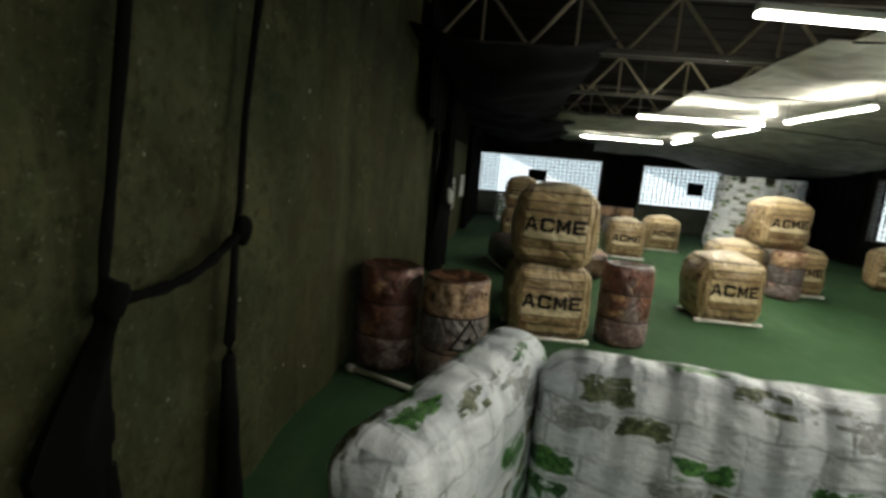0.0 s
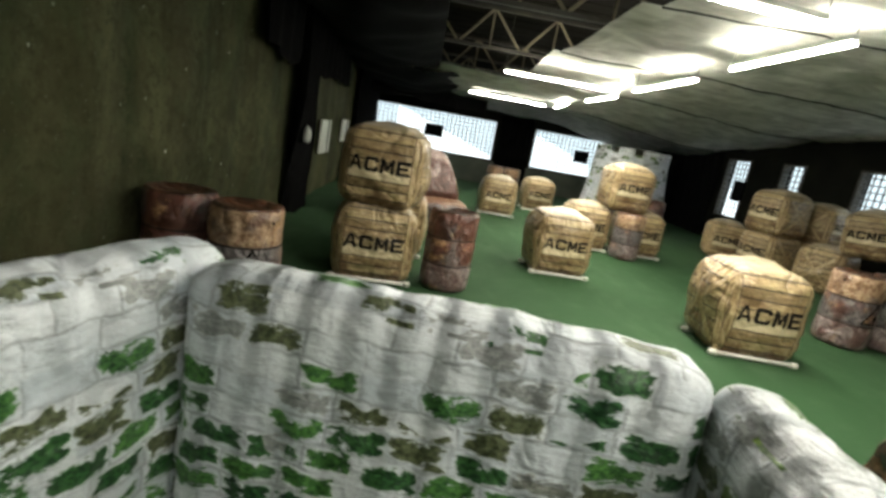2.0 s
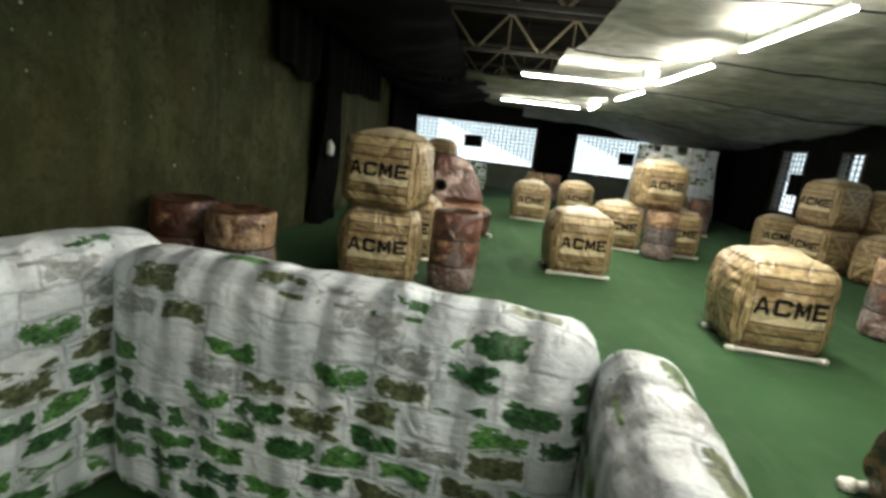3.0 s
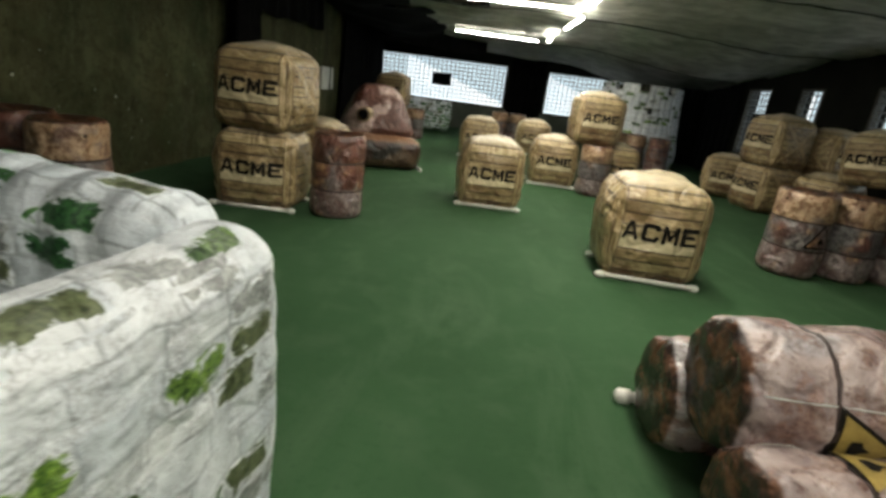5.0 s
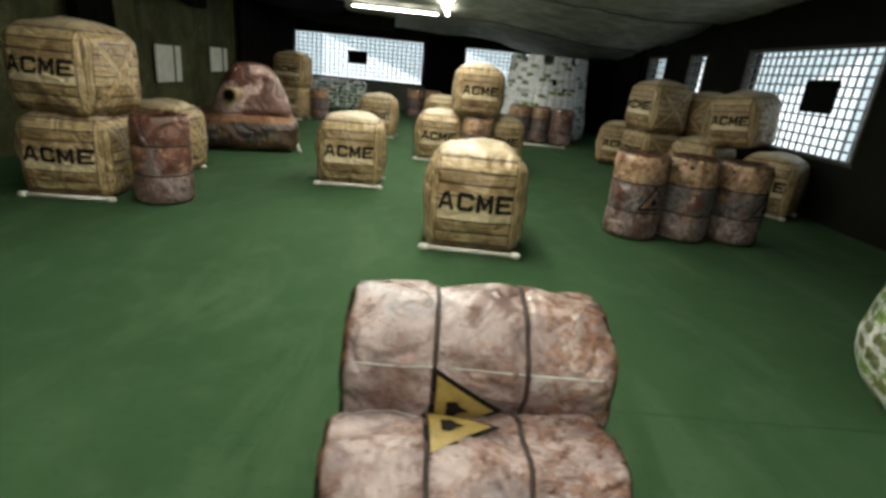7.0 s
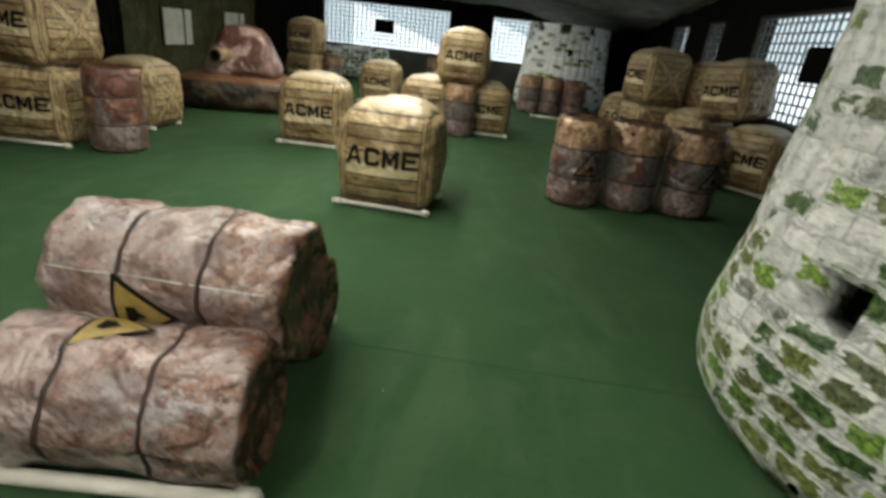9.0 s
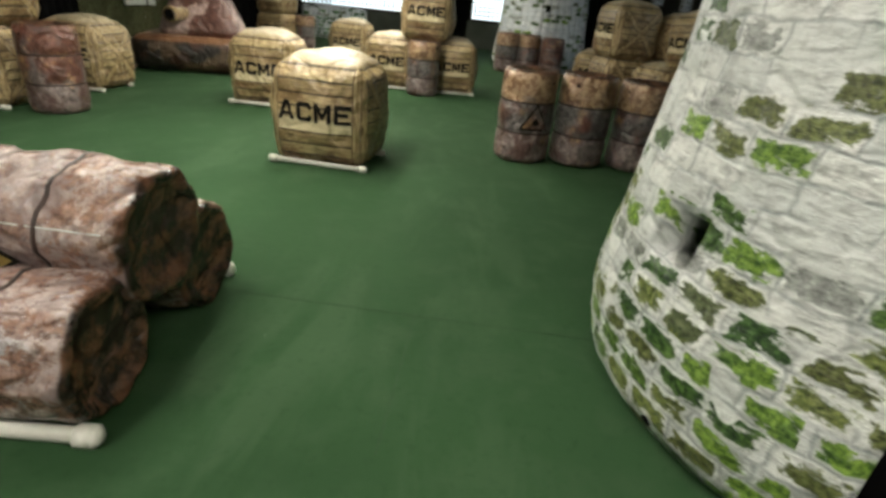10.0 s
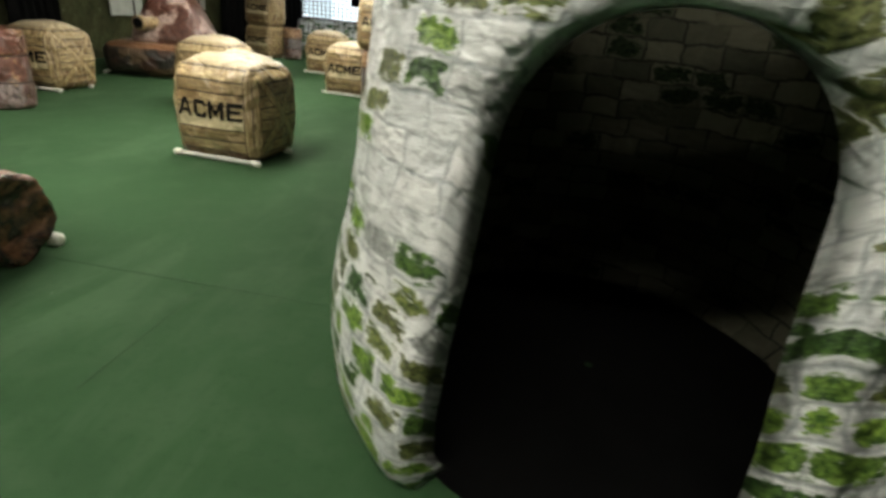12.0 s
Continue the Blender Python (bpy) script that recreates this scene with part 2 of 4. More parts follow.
    return m.done(c, wrinkles(m, vec, 0.45) + grime * 0.35 + shade * 0.2 - pleat * (0.0 if dark else 0.9) - joint * faint * 0.1 + m.noise(1.0, 4, 0.6, vec=m.vec(u * 9.0, v * 30.0), warp=0.5) * 0.5, 0.65, 0.035)


def mat_drum(name, pale=0.0):
    """Vinyl printed as a rusty drum; the drum's axis is object z. pale: share of faded pink-white paint."""
    m = Mat(name, 0.27 if pale else 0.34, spec=0.6)
    vec = m.shifted(seed=40.0)
    a = m.noise(5.0, 5, 0.6, vec, 0.7)
    b = m.noise(20.0, 5, 0.7, vec, 0.2)
    g = m.noise(3.2, 3, 0.5, m.shifted(seed=61.0))
    d = m.noise(34.0, 4, 0.7, vec)
    c = m.mix(a.ramp(0.38, 0.62), (0.060, 0.021, 0.015), (0.155, 0.062, 0.046))
    c = m.mix(g.ramp(0.50, 0.62) * 0.85, c, m.mix(b.ramp(0.35, 0.65), (0.085, 0.070, 0.072), (0.30, 0.25, 0.24)))
    if pale:
        c = m.mix(pale, c, m.mix(a.ramp(0.40, 0.62), (0.23, 0.175, 0.168), (0.46, 0.370, 0.345)))
        c = m.mix(g.ramp(0.54, 0.64) * 0.7, c, m.mix(b.ramp(0.35, 0.65), (0.17, 0.155, 0.165), (0.44, 0.42, 0.43)))
        c = m.mix(m.noise(4.5, 5, 0.65, m.shifted(seed=33.0), 0.5).ramp(0.50, 0.62) * 0.65, c, m.mix(d.ramp(0.38, 0.6), (0.11, 0.045, 0.030), (0.27, 0.15, 0.11)))
        c = m.mix(m.noise(11.0, 5, 0.7, m.shifted(seed=52.0), 0.3).ramp(0.53, 0.64) * 0.7, c, m.mix(d.ramp(0.4, 0.6), (0.080, 0.034, 0.024), (0.21, 0.115, 0.080)))
        worn = m.xyz()[2].ramp(0.35, 0.80)
        spots = m.noise(15.0, 5, 0.7, m.shifted(seed=71.0), 0.4).ramp(0.47, 0.56)
        c = m.mix(worn * spots * 0.8, c, m.mix(d.ramp(0.38, 0.6), (0.070, 0.026, 0.016), (0.22, 0.105, 0.062)))
        c = m.mix(b.ramp(0.57, 0.66) * 0.5, c, (0.075, 0.028, 0.018))
    else:
        c = m.mix(m.noise(6.0, 4, 0.6, m.shifted(seed=23.0)).ramp(0.54, 0.68) * 0.75, c, (0.47, 0.28, 0.135))
        c = m.mix(b.ramp(0.50, 0.64) * 0.7, c, (0.090, 0.030, 0.015))
        c = m.mix(d.ramp(0.56, 0.70) * 0.4, c, (0.060, 0.024, 0.013))
    third = (m.xyz()[2] / 0.303).floor()
    swap = m.random().gt(0.35)
    k = 0.12 if pale else 0.92
    c = m.mix(third.gt(1.5) * (a.ramp(0.34, 0.56) * 0.7 + 0.3) * m.random().gt(0.3) * k, c, m.mix(b.ramp(0.35, 0.68), (0.19, 0.090, 0.040), (0.58, 0.41, 0.26)))
    c = m.mix(third.gt(0.5) * third.lt(1.5) * swap * g.ramp(0.30, 0.52) * k, c, m.mix(b.ramp(0.35, 0.65), (0.040, 0.036, 0.038), (0.20, 0.18, 0.18)))
    c = m.mix(third.lt(0.5) * (a.ramp(0.40, 0.58) * 0.75 + 0.2) * k, c, m.mix(b.ramp(0.35, 0.65), (0.080, 0.055, 0.055), (0.33, 0.27, 0.26)))
    # the drum ends are darker rust
    nz = m.t.nodes.new("ShaderNodeSeparateXYZ")
    m.t.links.new(m.tc.outputs["Normal"], nz.inputs[0])
    end = S(m.t, nz.outputs[2]).abs().ramp(0.45, 0.72)
    c = m.mix(end * 0.95, c, m.mix(m.noise(9.0, 5, 0.6, m.shifted(seed=11.0)).ramp(0.40, 0.70), (0.018, 0.009, 0.006), (0.17, 0.072, 0.036)))
    return m.done(c, wrinkles(m, vec, 0.8 if pale else 1.0) + b * 0.30, 0.6, 0.035)


def mat_tank(name, base, blotch, light, edge=0.0):
    """Vinyl printed in rusty camouflage; edge: height above which the print turns tan."""
    m = Mat(name, 0.36, spec=0.5)
    vec = m.shifted(seed=19.0)
    a = m.noise(3.0, 4, 0.55, vec, 0.6)
    b = m.noise(16.0, 5, 0.7, vec, 0.2)
    s = m.noise(2.4, 3, 0.5, m.shifted(seed=44.0), 0.3)
    c = m.mix(b.ramp(0.35, 0.65), base, [v * 2.2 for v in base])
    c = m.mix(a.ramp(0.50, 0.58) * 0.85, c, m.mix(b, [v * 0.5 for v in blotch], [v * 1.4 for v in blotch]))
    c = m.mix(s.ramp(0.54, 0.62) * 0.8, c, m.mix(b.ramp(0.3, 0.7), [v * 0.55 for v in light], light))
    if edge:
        c = m.mix((m.xyz()[2] + (b - 0.5) * 0.05).gt(edge) * 0.7, c, (0.23, 0.115, 0.060))
    return m.done(c, wrinkles(m, vec) + b * 0.3, 0.6, 0.03)


def mat_crate():
    """Vinyl printed as a plank crate. Object coordinates, base at z 0."""
    m = Mat("printed_crate_vinyl", 0.33, spec=0.5)
    x, y, z = m.xyz()
    vec = m.shifted(seed=15.0)
    grain = m.noise(1.0, 4, 0.6, m.vec(x * 7.0 + m.random() * 20.0, y * 7.0, z * 60.0), 0.3)
    blot = m.noise(4.0, 4, 0.6, vec, 0.5)
    front = (y.abs() - x.abs()).gt(0.0)
    plank = ((z + 0.004) / 0.105).fract()
    pid = ((z + 0.004) / 0.105).floor()
    tone = ((pid * 12.9898).op("SINE") * 4375.5).fract()
    c = m.mix(grain.ramp(0.3, 0.70), (0.080, 0.045, 0.017), (0.50, 0.385, 0.20))
    c = m.mix(tone * 0.4, c, (0.51, 0.395, 0.22))
    c = m.mix(tone.lt(0.4) * grain.ramp(0.25, 0.7) * 0.45, c, (0.15, 0.085, 0.034))
    low = z.lt(0.30) * blot.ramp(0.40, 0.62)
    c = m.mix(low * 0.75, c, (0.13, 0.060, 0.026))
    c = m.mix((z - 0.60).abs().lt(0.055) * blot.ramp(0.36, 0.58) * 0.55, c, (0.17, 0.090, 0.036))
    c = m.mix(z.gt(0.66) * blot.ramp(0.5, 0.66) * 0.45, c, (0.15, 0.08, 0.035))
    gap = plank.lt(0.15)
    c = m.mix(gap * (grain * 0.5 + 0.7), c, (0.032, 0.017, 0.007))
    c = m.mix(m.noise(9.0, 5, 0.65, vec, 0.4).ramp(0.54, 0.68) * 0.5, c, (0.11, 0.055, 0.022))
    # pale label band on the lettered faces
    band = front * z.gt(0.325) * z.lt(0.430) * x.abs().lt(0.325)
    c = m.mix(band * 0.85, c, m.mix(grain, (0.50, 0.41, 0.25), (0.70, 0.60, 0.40)))
    # corner battens and cross braces
    off = x.abs() * front + y.abs() * (front * -1.0 + 1.0)
    batten = off.gt(0.325) * z.lt(0.86)
    lines = ((off - 0.325).abs().lt(0.006)).max((off - 0.385).abs().lt(0.005)) * z.lt(0.86)
    wood2 = m.mix(m.noise(1.0, 3, 0.5, m.vec(x * 60.0, y * 60.0, z * 6.0)).ramp(0.3, 0.7), (0.19, 0.125, 0.055), (0.47, 0.355, 0.195))
    c = m.mix(batten, c, wood2)
    side = front * -1.0 + 1.0
    d1, d2 = (y - (z - 0.45) * 0.95).abs(), (y + (z - 0.45) * 0.95).abs()
    d = d1.min(d2)
    inner = side * y.abs().lt(0.325) * z.lt(0.78) * z.gt(0.06)
    c = m.mix(inner * d.lt(0.055), c, wood2)
    c = m.mix(inner * (d - 0.055).abs().lt(0.006), c, (0.08, 0.045, 0.02))
    c = m.mix(lines * 0.8, c, (0.07, 0.04, 0.018))
    # pale crown: dust, and the highlight on top put into the colour
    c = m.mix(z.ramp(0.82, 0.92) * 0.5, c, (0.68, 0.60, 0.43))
    return m.done(c, wrinkles(m, vec, 1.15) + m.noise(1.0, 3, 0.5, m.vec(x * 6.0, y * 6.0, z * 30.0)) * 0.5 - gap * 0.35, 0.6, 0.03)


def mat_net():
    m = Mat("grey_netting", 0.8, spec=0.2)
    x, y, z = m.xyz("Generated")
    fold = m.noise(2.2, 4, 0.55, warp=0.8)
    crease = m.noise(1.0, 4, 0.6, vec=m.vec(m.xyz()[0] * 1.1, m.xyz()[1] * 4.0, 0.0), warp=0.9)
    m.done(m.mix(fold.ramp(0.3, 0.7) * 0.5 + crease.ramp(0.38, 0.62) * 0.5, (0.40, 0.395, 0.34), (0.84, 0.83, 0.76)), fold + crease * 1.2, 0.8, 0.08)
    t = m.t
    tr, mx, tl = t.nodes.new("ShaderNodeBsdfTransparent"), t.nodes.new("ShaderNodeMixShader"), t.nodes.new("ShaderNodeBsdfTranslucent")
    mx2 = t.nodes.new("ShaderNodeMixShader")
    tl.inputs[0].default_value = (0.82, 0.81, 0.74, 1)
    mx2.inputs[0].default_value = 0.25
    t.links.new(m.b.outputs[0], mx2.inputs[1]), t.links.new(tl.outputs[0], mx2.inputs[2])
    t.links.new((fold.ramp(0.2, 0.8) * 0.20 + 0.70).s, mx.inputs[0])
    t.links.new(tr.outputs[0], mx.inputs[1]), t.links.new(mx2.outputs[0], mx.inputs[2])
    t.links.new(mx.outputs[0], t.nodes["Material Output"].inputs[0])
    return m.m


def mat_glow(name, color, power):
    m = Mat(name)
    m.b.inputs["Base Color"].default_value = (0.8, 0.8, 0.8, 1)
    m.b.inputs["Emission Color"].default_value = (*color, 1)
    m.b.inputs["Emission Strength"].default_value = power
    return m.m


def mat_outside():
    """Bright overcast distance behind the windows: pale sky and a sloping pale roof."""
    m = Mat("overcast_distance", 1.0, spec=0.0)
    x, y, z = m.xyz()
    n = m.noise(0.7, 3)
    along = x + y * x.gt(9.6)
    eave = z + ((along + 0.4) / 4.95).fract() * 1.75 - 2.35
    c = m.mix(n.ramp(0.3, 0.7), (0.78, 0.90, 0.95), (0.94, 0.99, 1.0))
    c = m.mix(eave.ramp(-0.02, 0.03), c, (0.46, 0.56, 0.60))
    m.done((0, 0, 0))
    m.t.links.new(c.s, m.b.inputs["Emission Color"])
    m.b.inputs["Emission Strength"].default_value = WINDOW_GLOW
    return m.m


FLOOR, TARP, STONE, CRATE, NET = mat_floor(), mat_tarp(), mat_stone(lush=0.36), mat_crate(), mat_net()
PALE_STONE = mat_stone("pale_printed_stone_vinyl", lush=0.04)
MOSSY = mat_stone("mossy_printed_stone_vinyl", lush=0.5, block=(0.175, 0.098))
INNER = mat_stone("shaded_inner_stone_vinyl", True)
DRUM, LOG = mat_drum("printed_drum_vinyl"), mat_drum("pale_printed_drum_vinyl", 0.88)
HULL = mat_tank("dark_camouflage_vinyl", (0.010, 0.008, 0.006), (0.050, 0.022, 0.014), (0.13, 0.085, 0.050), 0.46)
CUPOLA = mat_tank("red_camouflage_vinyl", (0.050, 0.019, 0.013), (0.10, 0.045, 0.034), (0.52, 0.38, 0.34))
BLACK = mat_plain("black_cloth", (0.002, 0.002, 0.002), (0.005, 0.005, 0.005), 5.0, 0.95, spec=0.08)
INK = mat_plain("black_print", (0.007, 0.006, 0.005), (0.016, 0.013, 0.010), 20.0, 0.8, spec=0.1)
PIPE = mat_plain("white_plastic_pipe", (0.62, 0.60, 0.53), (0.78, 0.76, 0.70), 9.0, 0.4)
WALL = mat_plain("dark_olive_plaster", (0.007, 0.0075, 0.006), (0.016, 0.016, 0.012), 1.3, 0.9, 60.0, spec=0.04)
LOWER = mat_plain("grey_green_plaster", (0.07, 0.082, 0.062), (0.12, 0.135, 0.105), 1.5, 0.8, 60.0)
STEEL = mat_plain("dusty_steel", (0.12, 0.105, 0.07), (0.27, 0.235, 0.15), 3.0, 0.6, 50.0, 0.3)
DARKSTEEL = mat_plain("dark_steel", (0.030, 0.028, 0.022), (0.060, 0.055, 0.042), 3.0, 0.6, 50.0, 0.3)
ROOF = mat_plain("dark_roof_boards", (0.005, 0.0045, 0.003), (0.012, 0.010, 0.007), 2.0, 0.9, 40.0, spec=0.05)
BARS = mat_plain("grey_window_mesh", (0.10, 0.11, 0.115), (0.17, 0.18, 0.185), 5.0, 0.6)
RING = mat_plain("brown_black_print", (0.018, 0.010, 0.008), (0.045, 0.022, 0.016), 12.0, 0.6)
YELLOW = mat_plain("yellow_print", (0.20, 0.14, 0.035), (0.38, 0.27, 0.075), 14.0, 0.5)
CARD = mat_plain("pale_grey_paint", (0.42, 0.44, 0.40), (0.58, 0.60, 0.55), 4.0, 0.6)
GLOW = mat_glow("lit_tube", (1.0, 0.98, 0.88), TUBE_GLOW)
OUTSIDE = mat_outside()


# ---- mesh helpers ----
def part(name, bm, material, parent=None, label="", smooth=False):
    me = bpy.data.meshes.new(name)
    bm.to_mesh(me)
    bm.free()
    me.materials.append(material)
    if smooth:
        me.shade_smooth()
    ob = new(name, me)
    ob.parent = parent
    return tagged(ob, label)


def thing(name, label, category, group="", at=None, kind=""):
    ob = new(name)
    ob.empty_display_size = 0.1
    if at is not None:
        ob.matrix_basis = at
    return tagged(ob, label, category, group, kind)


def box(bm, x0, y0, z0, x1, y1, z1, m=None):
    vs = [Vector((x, y, z)) for x in (x0, x1) for y in (y0, y1) for z in (z0, z1)]
    vs = [bm.verts.new(m @ v if m else v) for v in vs]
    for f in ((0, 1, 3, 2), (4, 6, 7, 5), (0, 4, 5, 1), (2, 3, 7, 6), (0, 2, 6, 4), (1, 5, 7, 3)):
        bm.faces.new([vs[i] for i in f])


def rod(bm, a, b, r, sides=10, r2=None):
    """A round bar with closed ends."""
    a, b = Vector(a), Vector(b)
    q = (b - a).to_track_quat("Z", "Y")
    rings = []
    for p, rr in ((a, r), (b, r if r2 is None else r2)):
        rings.append([bm.verts.new(p + q @ Vector((rr * math.cos(k * math.tau / sides), rr * math.sin(k * math.tau / sides), 0))) for k in range(sides)])
    for k in range(sides):
        bm.faces.new((rings[0][k], rings[0][(k + 1) % sides], rings[1][(k + 1) % sides], rings[1][k]))
    bm.faces.new(rings[0][::-1]), bm.faces.new(rings[1])


def cable(bm, pts, r, sides=8):
    """One continuous round cable through the points."""
    rings = []
    for i, p in enumerate(pts):
        q = (pts[min(i + 1, len(pts) - 1)] - pts[max(i - 1, 0)]).to_track_quat("Z", "Y")
        g = r[i] if isinstance(r, (list, tuple)) else r
        rings.append([bm.verts.new(p + q @ Vector((g * math.cos(k * math.tau / sides), g * math.sin(k * math.tau / sides), 0))) for k in range(sides)])
    for s, e in zip(rings, rings[1:]):
        for k in range(sides):
            bm.faces.new((s[k], s[(k + 1) % sides], e[(k + 1) % sides], e[k]))
    bm.faces.new(rings[0][::-1]), bm.faces.new(rings[-1])


def lathe(profile, sides, uv_scale=1.0, wob=0.0, seed=0.0, cap=True):
    """A turned shape about z from (radius, z) pairs, its creases from noise, with UV in metres."""
    bm = bmesh.new()
    uvl = bm.loops.layers.uv.new("UVMap")
    rings = []
    for r, z in profile:
        ring = []
        for k in range(sides):
            a = k * math.tau / sides
            p = Vector((math.cos(a), math.sin(a), 0))
            d = wob * (noise.noise(Vector((p.x * 2.2 + seed, p.y * 2.2, z * 5.0))) + 0.45 * noise.noise(Vector((p.x * 5.0, p.y * 5.0 + seed, z * 13.0)))) if wob else 0
            ring.append(bm.verts.new((p.x * (r + d), p.y * (r + d), z)))
        rings.append(ring)
    for i in range(len(rings) - 1):
        for k in range(sides):
            k2 = (k + 1) % sides
            f = bm.faces.new((rings[i][k], rings[i][k2], rings[i + 1][k2], rings[i + 1][k]))
            for lp, (kk, ii) in zip(f.loops, ((k, i), (k + 1, i), (k + 1, i + 1), (k, i + 1))):
                lp[uvl].uv = (kk / sides * math.tau * profile[ii][0] * uv_scale, profile[ii][1])
    if cap:
        for ring, i, flip in ((rings[0], 0, True), (rings[-1], -1, False)):
            c = bm.verts.new((0, 0, profile[i][1]))
            for k in range(sides):
                tri = (ring[k], ring[(k + 1) % sides], c)
                bm.faces.new(tri[::-1] if flip else tri)
    return bm


def puffy(sx, sy, sz, n=14, edge=0.10, bulge=0.03, crown=0.09, wob=0.012, seed=0.0, pleat=0.0, pucker=0.0):
    """An inflated cuboid, base at z 0: rounded edges, swollen sides and a domed top. UV in metres."""
    bm = bmesh.new()
    bmesh.ops.create_cube(bm, size=2.0)
    bmesh.ops.subdivide_edges(bm, edges=bm.edges[:], cuts=n, use_grid_fill=True)
    uvl = bm.loops.layers.uv.new("UVMap")
    h = Vector((sx / 2, sy / 2, sz / 2))
    for v in bm.verts:
        p = v.co.copy()
        face = max(range(3), key=lambda i: abs(p[i]))
        q = Vector([p[i] * h[i] for i in range(3)])
        core = Vector([max(-h[i] + edge, min(h[i] - edge, q[i])) for i in range(3)])
        d = q - core
        if d.length > edge * 1e-3 and (abs(p.x) > 0.999) + (abs(p.y) > 0.999) + (abs(p.z) > 0.999) >= 1:
            d = d.normalized() * edge
        q = core + d
        a, b = [p[i] for i in range(3) if i != face]
        puff = (1 - a * a) * (1 - b * b)
        s = 1 if p[face] > 0 else -1
        if face == 2:
            q.z += (crown if s > 0 else 0) * puff
        else:
            q[face] += s * bulge * puff
            if pleat:
                q[face] += s * pleat * puff ** 0.3 * (abs(math.sin(q[1 - face] * 13.0 + 0.6 * math.sin(q.z * 5 + seed))) - 0.6) * (0.6 + 0.8 * noise.noise(Vector((q.x * 1.5, q.y * 1.5, q.z * 2 + seed))))
        k = noise.noise(Vector((q.x * 4 + seed, q.y * 4, q.z * 4))) + 0.5 * noise.noise(Vector((q.x * 11, q.y * 11 + seed, q.z * 11)))
        q += q.normalized() * k * wob
        if pucker:
            # stitched top and bottom edges draw the vinyl into small tucks
            rim = max(0.0, 1.0 - abs(abs(q.z) - (h.z - 0.03)) / 0.10)
            along = q.x if abs(p.y) > abs(p.x) else q.y
            tuck = abs(math.sin(along * 27.0 + seed * 3 + 1.5 * noise.noise(Vector((along * 6, seed, q.z)))))
            q += Vector((q.x, q.y, 0.35 * q.z)).normalized() * pucker * rim * (tuck - 0.55)
            if q.z < 0:
                pinch = 1 - 0.07 * min(1.0, -q.z / h.z) ** 3
                q.x, q.y = q.x * pinch, q.y * pinch
            else:
                pinch = 1 - 0.05 * min(1.0, q.z / h.z) ** 2
                q.x, q.y = q.x * pinch, q.y * pinch
        q.z += h.z
        v.co = (q.x, q.y, max(q.z, 0.0))
    for f in bm.faces:
        nrm = f.normal
        f.normal_update()
        nrm = f.normal
        for lp in f.loops:
            c = lp.vert.co
            if abs(nrm.x) > max(abs(nrm.y), abs(nrm.z)):
                lp[uvl].uv = (c.y + 5.07, c.z)
            elif abs(nrm.y) > abs(nrm.z):
                lp[uvl].uv = (c.x, c.z)
            else:
                lp[uvl].uv = (c.x, c.y + sz + sy / 2)
    return bm


def foot_pipe(parent, a, b, r=0.022):
    """A floor pipe with its two swollen end caps."""
    bm = bmesh.new()
    rod(bm, a, b, r, 12)
    pipe = part("foot_pipe", bm, PIPE, parent, "white plastic pipe", True)
    a, b = Vector(a), Vector(b)
    u = (b - a).normalized()
    for p, s in ((a, -1), (b, 1)):
        bm = bmesh.new()
        rod(bm, p - u * 0.035 * s, p + u * 0.025 * s, r * 1.45, 12)
        rod(bm, p + u * 0.025 * s, p + u * 0.042 * s, r * 1.45, 12, r * 0.8)
        cap = part("end_cap", bm, PIPE, pipe, "", True)
    return pipe


HALF_A = [(0, 0), (0.23, 0), (0.31, 0.24), (0.5, 0.24), (0.5, 0.42), (0.365, 0.42), (0.5, 0.80), (0.5, 1), (0.36, 1)]
GLYPHS = {
    "A": [HALF_A, [(1 - x, y) for x, y in HALF_A[::-1]]],
    "C": [[(1, 0.35), (0.75, 0.35), (0.75, 0.22), (0.26, 0.22), (0.26, 0.78), (0.75, 0.78), (0.75, 0.65), (1, 0.65), (1, 0.85), (0.85, 1), (0.15, 1), (0, 0.85), (0, 0.15), (0.15, 0), (0.85, 0), (1, 0.15)]],
    "M": [[(0, 0), (0.24, 0), (0.24, 0.58), (0.42, 0.2), (0.58, 0.2), (0.76, 0.58), (0.76, 0), (1, 0), (1, 1), (0.76, 1), (0.5, 0.5), (0.24, 1), (0, 1)]],
    "E": [[(0, 0), (1, 0), (1, 0.21), (0.27, 0.21), (0.27, 0.40), (0.84, 0.40), (0.84, 0.60), (0.27, 0.60), (0.27, 0.79), (1, 0.79), (1, 1), (0, 1)]],
}


def lettering(surface, height, z0, word="ACME", width=0.142, gap=0.022):
    """Bold stencilled capitals laid on the front of a crate."""
    bm = bmesh.new()
    x0 = -(len(word) * width + (len(word) - 1) * gap) / 2
    for n, ch in enumerate(word):
        for loop in GLYPHS[ch]:
            bm.faces.new([bm.verts.new((x0 + n * (width + gap) + x * width, y * height, 0)) for x, y in loop])
    bm.normal_update()
    bmesh.ops.triangulate(bm, faces=bm.faces[:])
    for _ in range(2):
        bmesh.ops.subdivide_edges(bm, edges=[e for e in bm.edges if e.calc_length() > 0.035], cuts=1)
        bm.normal_update()
        bmesh.ops.triangulate(bm, faces=[f for f in bm.faces if len(f.verts) > 3])
    for v in bm.verts:
        x, z = v.co.x, v.co.y + z0
        v.co = (x, surface(x, z), z)
    bmesh.ops.recalc_face_normals(bm, faces=bm.faces[:])
    return bm


# ---- inflatable crates ----
CW, CH = 0.84, 0.86


